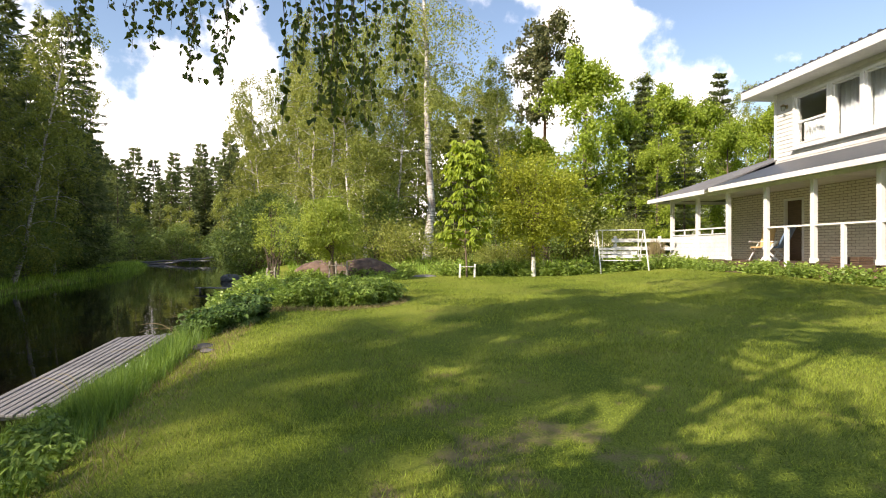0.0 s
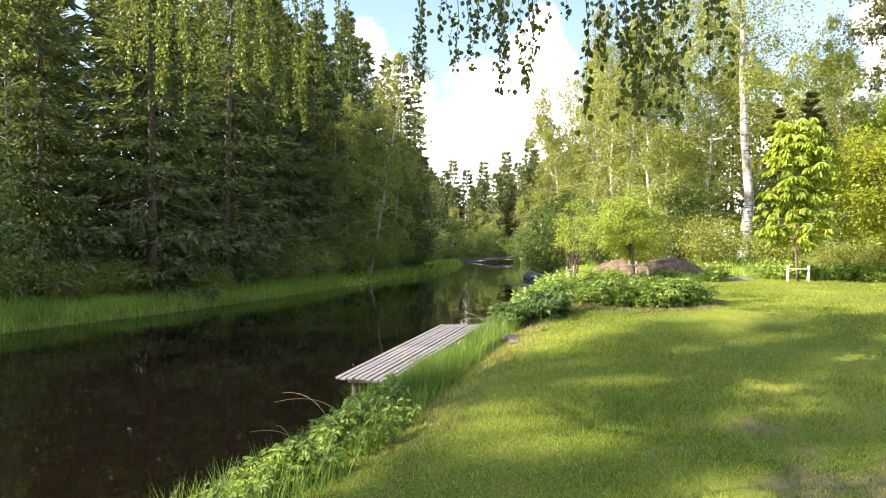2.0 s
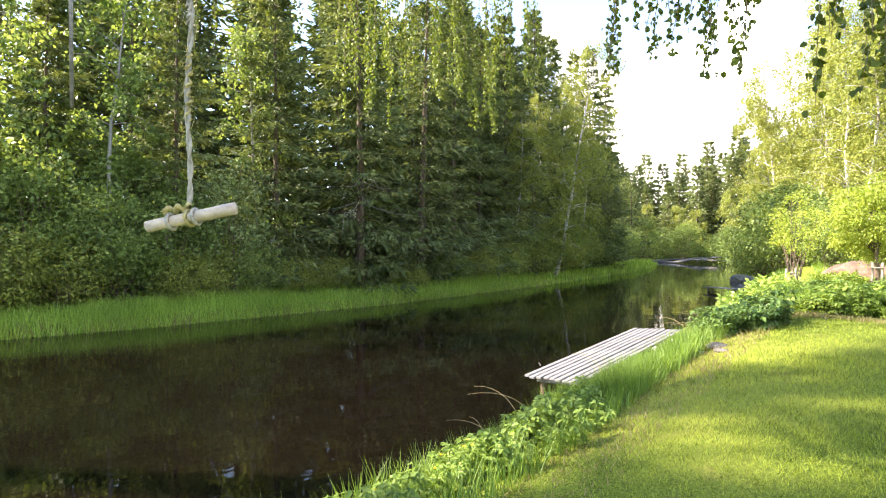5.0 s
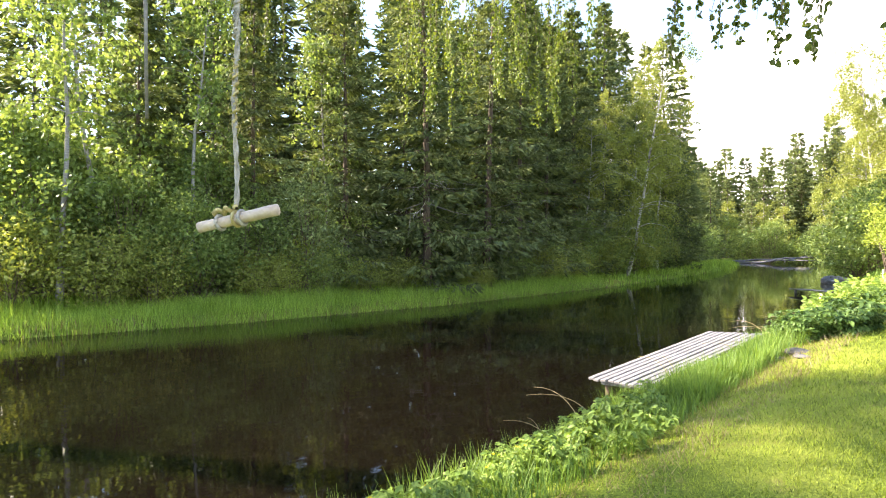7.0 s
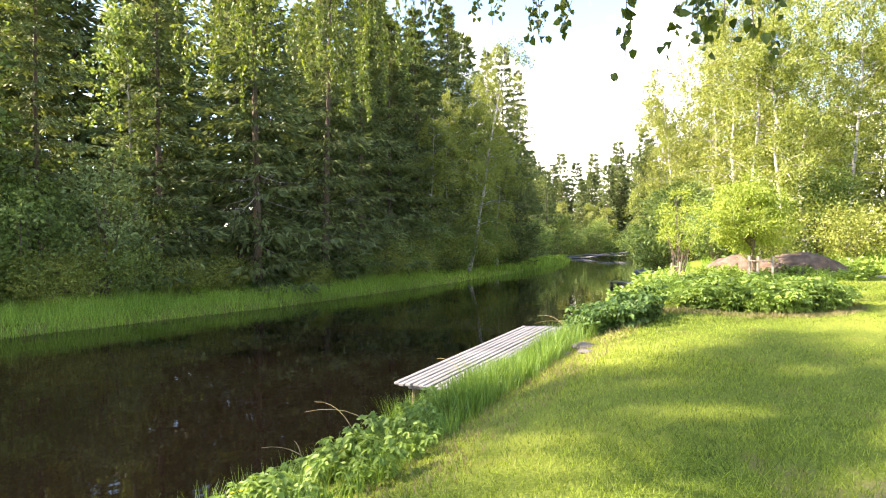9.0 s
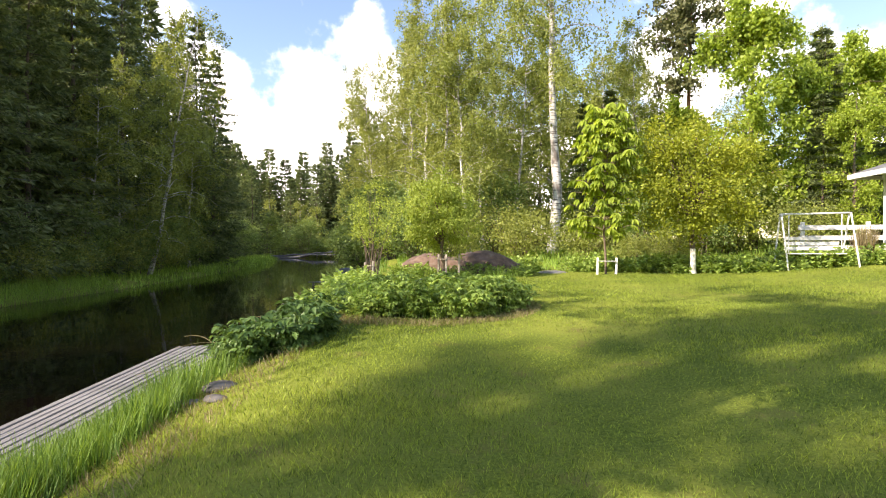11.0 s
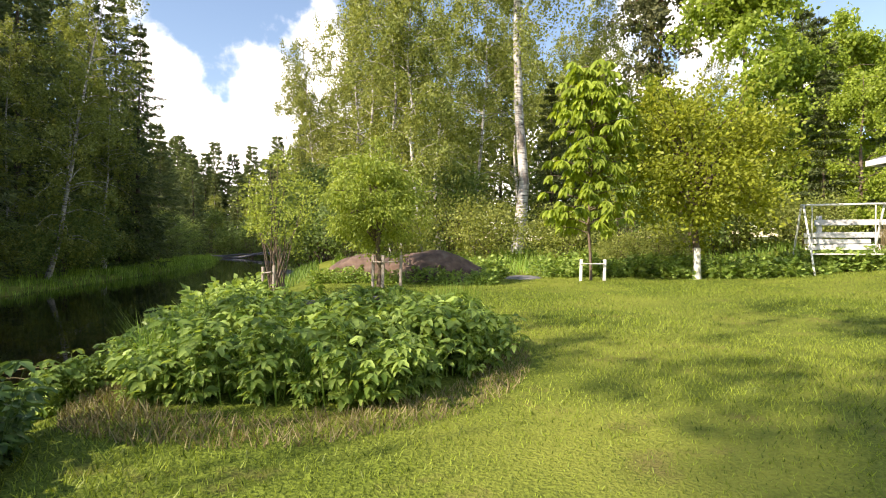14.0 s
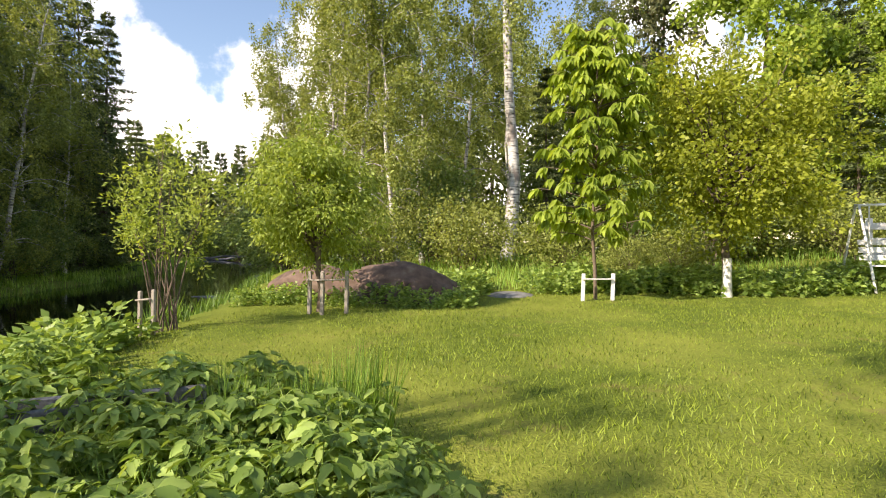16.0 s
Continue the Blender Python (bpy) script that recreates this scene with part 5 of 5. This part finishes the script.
def garden_chair(m, cloth, label, back):
    """A folding garden chair: white legs and arms, seat and a tall leaning back."""
    c = thing("garden_chair", label, "chair", "veranda chairs")
    c.matrix_basis = m
    for y in (-0.26, 0.26):
        bm = bmesh.new()
        beam(bm, (-0.28, y, 0.0), (0.22, y, 0.60), 0.03, 0.045)
        part("leg", bm, M_WHITE, c)
        bm = bmesh.new()
        beam(bm, (0.30, y, 0.0), (-0.20, y, 0.42), 0.03, 0.045)
        part("leg", bm, M_WHITE, c)
        bm = bmesh.new()
        beam(bm, (-0.30, y, 0.62), (0.28, y, 0.60), 0.05, 0.025)
        part("armrest", bm, M_WHITE, c)
    bm = bmesh.new()
    box(bm, -0.27, 0.25, -0.23, 0.23, 0.40, 0.46, 0.02)
    part("seat", bm, cloth, c)
    bm = bmesh.new()
    beam(bm, (0.22, 0, 0.42), (0.22 + back * 0.45, 0, 1.12), 0.46, 0.06, 0.02)
    part("backrest", bm, cloth, c)


HOUSE = build_house()
garden_chair(HOUSE.matrix_basis @ pose(1.0, -0.25, 1.072, 0, 0, 200 - 180), M_TAN, "white garden chair with tan cushions on the veranda", 0.35)
garden_chair(HOUSE.matrix_basis @ pose(0.85, -1.05, 1.072, 0, 0, -65), M_BLUE, "white reclining chair with blue canvas on the veranda", 0.75)
crate = thing("low_crate", "low dark wooden crate on the veranda floor", "crate")
crate.matrix_basis = HOUSE.matrix_basis @ pose(0.5, -4.4, 1.072)
for k in range(3):
    one("slat", M_DARKWOOD, crate, (-0.2, 0.2, -0.45, 0.45, 0.01 + k * 0.06, 0.06 + k * 0.06))


# ---------------------------------------------------------------- garden things
def build_dock():
    d = thing("jetty", "weathered grey plank jetty lying at the river bank", "jetty")
    nl, fl, fr = Vector((-5.46, 6.35, -0.5)), Vector((-6.2, 10.46, -0.25)), Vector((-5.3, 10.55, -0.19))
    across = fr - fl
    rng = np.random.default_rng(3)
    for k in range(9):
        bm = bmesh.new()
        e = (fl - nl).normalized()
        a = nl + across * (k / 8) - e * float(rng.uniform(0, 0.08))
        b = fl + across * (k / 8) + e * float(rng.uniform(0, 0.06))
        up = Vector((0, 0, float(rng.uniform(-0.006, 0.008))))
        y = (b - a).normalized()
        x = across.normalized()
        z = x.cross(y).normalized()
        m = Matrix(((x.x, y.x, z.x, 0), (x.y, y.y, z.y, 0), (x.z, y.z, z.z, 0), (0, 0, 0, 1)))
        m = Matrix.Translation((a + b) / 2 + up) @ m
        box(bm, -0.044, 0.044, -(b - a).length / 2, (b - a).length / 2, -0.018, 0.018, 0.006)
        ob = part("plank", bm, M_GREYWOOD, d)
        ob.matrix_basis = m
    for s in (0.06, 0.5, 0.94):
        bm = bmesh.new()
        p = nl + (fl - nl) * s + Vector((0, 0, -0.075))
        beam(bm, p - across * 0.03, p + across * 1.03, 0.10, 0.10)
        part("bearer", bm, M_GREYWOOD, d)
        for u in (0.08, 0.92):
            q = p + across * u
            bm = bmesh.new()
            bmesh.ops.create_cone(bm, cap_ends=True, segments=10, radius1=0.06, radius2=0.05, depth=1.6, matrix=Matrix.Translation(q + Vector((0, 0, -0.86))))
            # brown wood in place of grey: darkness under the jetty put into colour
            part("pile", bm, M_DARKWOOD, d)


def boulder(x, y, rx, ry, rz, seed, mat, label, name="boulder", sink=0.25, z=None):
    bm = bmesh.new()
    bmesh.ops.create_icosphere(bm, subdivisions=5 if rx > 0.5 else 3, radius=1.0)
    o = Vector((seed * 7.3, seed * 3.1, seed))
    for v in bm.verts:
        n = noise.noise(v.co * 0.9 + o) * 0.28 + noise.noise(v.co * 2.6 + o) * 0.08 + noise.noise(v.co * 8 + o) * 0.02
        v.co = v.co * (1 + n)
        v.co = Vector((v.co.x * rx, v.co.y * ry, v.co.z * rz))
    ob = part(name, bm, mat, smooth=True)
    tagged(ob, label, {"boulder": "boulder", "soil_patch": "soil"}.get(name, "rock"))
    ob.location = (x, y, (float(ground_z(x, y)) if z is None else z) + rz * (1 - sink) - rz * 0.5)


def stick(name, a, b, r0, r1, mat, parent, sides=9, bend=0.0, seed=0):
    rng = np.random.default_rng(seed)
    g = Geo()
    s = np.linspace(0, 1, 8)
    p = np.array(a) + np.outer(s, np.array(b) - np.array(a)) + rng.normal(0, bend, (8, 3)) * np.sin(s * np.pi)[:, None]
    g.tube(np.concatenate([[p[0]], p, [p[-1]]]) + np.array([[0, 0, 1e-4 * k] for k in range(10)]), np.concatenate([[0.0005], r0 + (r1 - r0) * s, [0.0005]]), sides)
    return g.make(name, mat, parent, smooth=True)


def build_rope_swing():
    M_LOG = surface("bare_birch_log", [(0.3, (0.42, 0.34, 0.27)), (0.7, (0.62, 0.53, 0.44))], 10.0, 0.7, stretch=(1, 4, 4), coarse=6)
    M_ROPE = surface("frayed_rope", [(0.3, (0.26, 0.24, 0.20)), (0.7, (0.48, 0.46, 0.42))], 40.0, 0.95, bump=1.0, coarse=4)
    M_YROPE = surface("yellow_rope", [(0.3, (0.34, 0.28, 0.10)), (0.7, (0.50, 0.44, 0.22))], 40.0, 0.95, bump=1.0)
    s = thing("rope_swing", "rope with a short bare log handle hanging by the river", "swing")
    s.location = SWING
    u = np.array(SWING_DIR)
    u = u / np.linalg.norm(u)
    c = np.zeros(3)
    stick("log_handle", c - u * 0.136, c + u * 0.132, 0.017, 0.0185, M_LOG, s, 14, 0.001, 2)
    rng = np.random.default_rng(8)
    top = c + np.array([0.03, 0.02, 5.3])
    knot = c + u * (-0.012) + np.array([0, 0, 0.04])
    k = 420
    t = np.linspace(0, 1, k)
    for j in range(2):
        g = Geo()
        ph = j * np.pi
        core = knot + np.outer(t, top - knot)
        tw = np.stack([np.cos(t * 218 + ph), np.sin(t * 218 + ph), np.zeros(k)], 1) * 0.004
        g.tube(core + tw + np.stack([0.005 * np.sin(t * 76), 0.004 * np.sin(t * 62 + 1), np.zeros(k)], 1), 0.005 + 0.0012 * np.sin(t * 218 + ph), 6)
        g.make("rope", M_ROPE, s, smooth=True)
    v = np.cross(u, [0, 0, 1.0])
    v /= np.linalg.norm(v)
    w = np.cross(v, u)
    for off_, mat in ((-0.067, M_ROPE), (-0.012, M_YROPE), (0.008, M_ROPE)):
        g = Geo()
        a = np.linspace(0, 2 * np.pi, 22)
        g.tube(c + u * off_ + np.outer(np.cos(a), v) * 0.023 + np.outer(np.sin(a), w) * 0.023 + np.outer(np.sin(a * 0.5), u) * 0.008, np.full(22, 0.0055), 6)
        g.make("lashing", mat, s, smooth=True)
    g = Geo()
    a = np.linspace(0, 1, 30)
    g.tube(c + np.outer(-0.075 + 0.08 * a, u) + np.outer(0.026 + 0.014 * np.abs(np.sin(a * 9)), w) + np.outer(0.012 * np.sin(a * 14), v), 0.0055 + 0.004 * np.sin(a * 25) ** 2, 7)
    g.make("knot", M_YROPE, s, smooth=True)
    # frayed yellow rope wound round the middle of the hanging rope
    t = np.linspace(0, 1, 110)
    for lo, hi, mat in ((0.047, 0.09, M_YROPE), (0.143, 0.22, M_YROPE), (0.10, 0.126, M_ROPE)):
        core = knot + np.outer(lo + (hi - lo) * t, top - knot)
        q = 0.005 + 0.0024 * np.sin(t * 31) + rng.normal(0, 0.0012, 110)
        g = Geo()
        g.tube(core + np.stack([np.cos(t * 52) * q, np.sin(t * 52) * q, np.zeros(110)], 1), 0.0036 + 0.002 * rng.uniform(0, 1, 110), 5)
        for f in rng.uniform(0, 1, 26):
            o = core[int(f * 109)]
            g.tube([o, o + rng.normal(0, 0.012, 3) + [0, 0, -0.008], o + rng.normal(0, 0.014, 3) + [0, 0, -0.024]], (0.0016, 0.0012, 0.0004), 3)
        g.make("frayed_winding", mat, s, smooth=True)
    # bare branch that hangs beside it
    tagged(stick("dead_branch", HANG_BRANCH[0], HANG_BRANCH[1], 0.018, 0.009, M_GREYWOOD, None, 8, 0.02, 4), "grey bare branch hanging down over the river", "branch")


SWING, SWING_DIR = (-1.765, 0.431, 1.521), (0.36, 0.42, 0.115)
HANG_BRANCH = ((-3.51, 0.37, 6.6), (-3.51, 0.345, 2.17))


def build_stakes():
    M_STAKE = surface("pale_stake_wood", [(0.3, (0.30, 0.26, 0.21)), (0.7, (0.44, 0.39, 0.33))], 12.0, 0.8, stretch=(3, 3, 0.6), coarse=3)
    def frame_of(name, label, pts, h, mat, w=0.05):
        s = thing(name, label, "tree support")
        for x, y in pts:
            z = float(ground_z(x, y))
            bm = bmesh.new()
            beam(bm, (x, y, z - 0.15), (x + 0.02, y, z + h), w, w)
            part("stake", bm, mat, s)
        for (xa, ya), (xb, yb) in zip(pts, pts[1:]):
            bm = bmesh.new()
            za, zb = float(ground_z(xa, ya)) + h * 0.8, float(ground_z(xb, yb)) + h * 0.8
            beam(bm, (xa, ya - w * 0.8, za), (xb, yb - w * 0.8, zb), w * 1.3, 0.02)
            part("crossbar", bm, mat, s)
    frame_of("tree_support", "white wooden support round the young chestnut", [(0.56, 18.62), (1.06, 18.72)], 0.46, M_WHITE, 0.06)
    frame_of("tree_support", "pale wooden stakes round the willow", [(-3.4, 16.5), (-3.2, 16.45), (-2.9, 16.6)], 0.6, M_STAKE, 0.05)
    frame_of("tree_support", "rough stakes beside the young fruit tree", [(-4.72, 14.8), (-4.5, 14.72)], 0.5, M_STAKE, 0.04)


def build_garden_swing():
    s = thing("garden_swing", "white metal garden swing with slatted bench", "garden swing")
    z0 = float(ground_z(6.3, 20.0))
    for x in (5.56, 7.26):
        for y0, y1 in ((19.45, 19.95), (20.55, 20.05)):
            stick("leg", (x, y0, z0 - 0.05), (x, y1, z0 + 1.5), 0.022, 0.022, M_WHITE, s)
    stick("top_bar", (5.52, 20.0, z0 + 1.5), (7.30, 20.0, z0 + 1.52), 0.024, 0.024, M_WHITE, s)
    for x in (5.76, 7.06):
        stick("hanger", (x, 20.0, z0 + 1.5), (x, 20.0, z0 + 0.4), 0.014, 0.014, M_WHITE, s)
    for k in range(3):
        bm = bmesh.new()
        box(bm, 5.72, 7.10, 20.20 + 0.03 * k, 20.22 + 0.03 * k, z0 + 0.50 + 0.14 * k, z0 + 0.60 + 0.14 * k, 0.004)
        part("back_slat", bm, M_WHITE, s)
    for k in range(4):
        bm = bmesh.new()
        box(bm, 5.72, 7.10, 19.78 + 0.105 * k, 19.87 + 0.105 * k, z0 + 0.40, z0 + 0.42, 0.004)
        part("seat_slat", bm, M_WHITE, s)


def build_fence():
    f = thing("fence", "white painted board fence joining the veranda", "fence")
    z0 = float(ground_z(7.5, 21.6))
    for x in (6.75, 8.5):
        bm = bmesh.new()
        box(bm, x - 0.05, x + 0.05, 21.66, 21.76, z0 - 0.2, z0 + 1.2, 0.008)
        part("post", bm, M_WHITE, f)
    for z in (0.42, 0.72, 1.03):
        bm = bmesh.new()
        box(bm, 6.6, 9.05, 21.6, 21.655, z0 + z - 0.07, z0 + z + 0.07, 0.005)
        part("board", bm, M_WHITE, f)
    # dry bundle leaning on the fence
    g = Geo()
    rng = np.random.default_rng(9)
    n = 420
    a = rng.uniform(0, 6.283, n)
    r = np.sqrt(rng.uniform(0, 1, n)) * 0.26
    P = np.stack([8.15 + r * np.cos(a), 21.15 + r * np.sin(a), np.full(n, float(ground_z(8.15, 21.15)))], 1)
    g.blades(P, rng.uniform(0.7, 1.15, n), 0.018, 0.25, rng)
    tagged(g.make("dry_shrub", M_STRAW), "dry straw-coloured shrub standing by the fence", "shrub")


def build_small():
    boulder(-2.62, 18.6, 1.1, 0.75, 0.46, 1, M_BOULDER, "large rounded reddish granite boulder", sink=0.2)
    boulder(-4.05, 18.9, 1.0, 0.6, 0.42, 2, M_BOULDER, "low rounded reddish granite boulder", sink=0.2)
    boulder(-15.0, 39.4, 0.85, 0.6, 0.4, 3, M_ROCK, "pale grey rock at the water's edge", "rock", 0.3, WATER_Z)
    boulder(-0.66, 19.5, 0.4, 0.5, 0.06, 4, M_ROCK, "flat pale stepping stone at the path", "stepping_stone", 0.4)
    for x, y, r, k in ((-2.95, 6.85, 0.16, 5), (-3.2, 6.55, 0.2, 6), (-2.75, 6.5, 0.1, 7)):
        boulder(x, y, r, r * 0.75, r * 0.28, k, M_DARKROCK, "grey stone half sunk in the lawn edge", "stone", 0.35)
    # dead stalks that bend out over the water
    rng = np.random.default_rng(31)
    for k in range(16):
        y = float(rng.uniform(1.0, 12.0))
        x = float(near_edge(y)) + float(rng.uniform(0.2, 0.7))
        z = float(ground_z(x, y))
        a, L = rng.normal(math.pi, 0.6), rng.uniform(0.5, 0.95)
        s = np.linspace(0, 1, 9)
        g = Geo()
        g.tube(np.stack([x + math.cos(a) * L * s ** 1.6, y + math.sin(a) * L * s ** 1.6, z - 0.05 + L * (1.3 * s - 0.85 * s * s)], 1), np.linspace(0.006, 0.002, 9), 4)
        tagged(g.make("dead_stalk", M_STRAW), "dry straw-coloured stalk bending over the bank", "stalk", "dead stalks on the bank")
    # old boards by the herb bed
    for x, y, a, L, hgt in ((-2.35, 11.35, 14, 0.9, 0.34), (-2.6, 11.15, 24, 0.8, 0.30), (-3.1, 6.6, 20, 0.6, 0.04)):
        bm = bmesh.new()
        box(bm, -L / 2, L / 2, -0.05 if hgt < 0.1 else -0.016, 0.05 if hgt < 0.1 else 0.016, -0.06, hgt, 0.006)
        ob = part("old_board", bm, M_GREYWOOD)
        ob.matrix_basis = pose(x, y, float(ground_z(x, y)), 4, -3, a)
        tagged(ob, "weathered grey board in the grass", "board")
    # second landing and fallen logs upriver
    j = thing("plank_landing", "old plank landing low over the water", "jetty")
    for k in range(4):
        bm = bmesh.new()
        beam(bm, (-13.2 + 0.16 * k, 29.5 + 0.1 * k, -0.62), (-10.6 + 0.16 * k, 27.9 + 0.1 * k, -0.55), 0.14, 0.04)
        part("plank", bm, M_GREYWOOD, j)
    for a, b in (((-13.0, 29.6), (-13.0, 29.6)), ((-11.0, 28.3), (-11.0, 28.3))):
        stick("pile", (*a, -1.6), (*b, -0.6), 0.06, 0.06, M_GREYWOOD, j)
    for k, (a, b, r) in enumerate((((-48, 84, -0.7), (-36, 87, 0.1), 0.16), ((-44, 82, -0.75), (-33.5, 82, -0.3), 0.12), ((-41, 80, -0.8), (-35, 84, 0.3), 0.10))):
        tagged(stick("fallen_log", a, b, r, r * 0.5, M_GREYWOOD, None, 8, 0.12, 20 + k), "bare fallen log across the river", "log")


def build_flowers():
    """Yellow buttercups that stand up out of the bank's herbs."""
    rng = np.random.default_rng(41)
    M_PETAL = leaf_material("yellow_petal", (0.62, 0.46, 0.02), (0.75, 0.60, 0.03), 0.3)
    for k in range(10):
        y = float(rng.uniform(1.2, 2.9))
        x = float(near_edge(y)) + float(rng.uniform(0.45, 0.95))
        z = float(ground_z(x, y))
        f = tagged(new("buttercup"), "small yellow buttercup on a thin stem", "flower", "buttercups on the bank")
        f.location = (x, y, z - 0.02)
        h = float(rng.uniform(0.20, 0.30))
        tip = np.array([rng.normal(0, 0.03), rng.normal(0, 0.03), h])
        g = Geo()
        g.tube([(0, 0, 0), tip * 0.5 + [0.01, 0, 0], tip], (0.002, 0.0018, 0.0012), 3)
        g.make("stem", M_BANKGRASS, f)
        g = Geo()
        a = np.arange(5) * 2 * np.pi / 5 + rng.uniform(0, 1)
        g.broad(np.repeat(tip[None], 5, 0), np.stack([np.cos(a), np.sin(a), np.full(5, 0.7)], 1), np.full(5, 0.016), 0.9, rng, 0.9)
        g.make("petals", M_PETAL, f)


build_flowers()
build_dock()
build_rope_swing()
build_stakes()
build_garden_swing()
build_fence()
build_small()
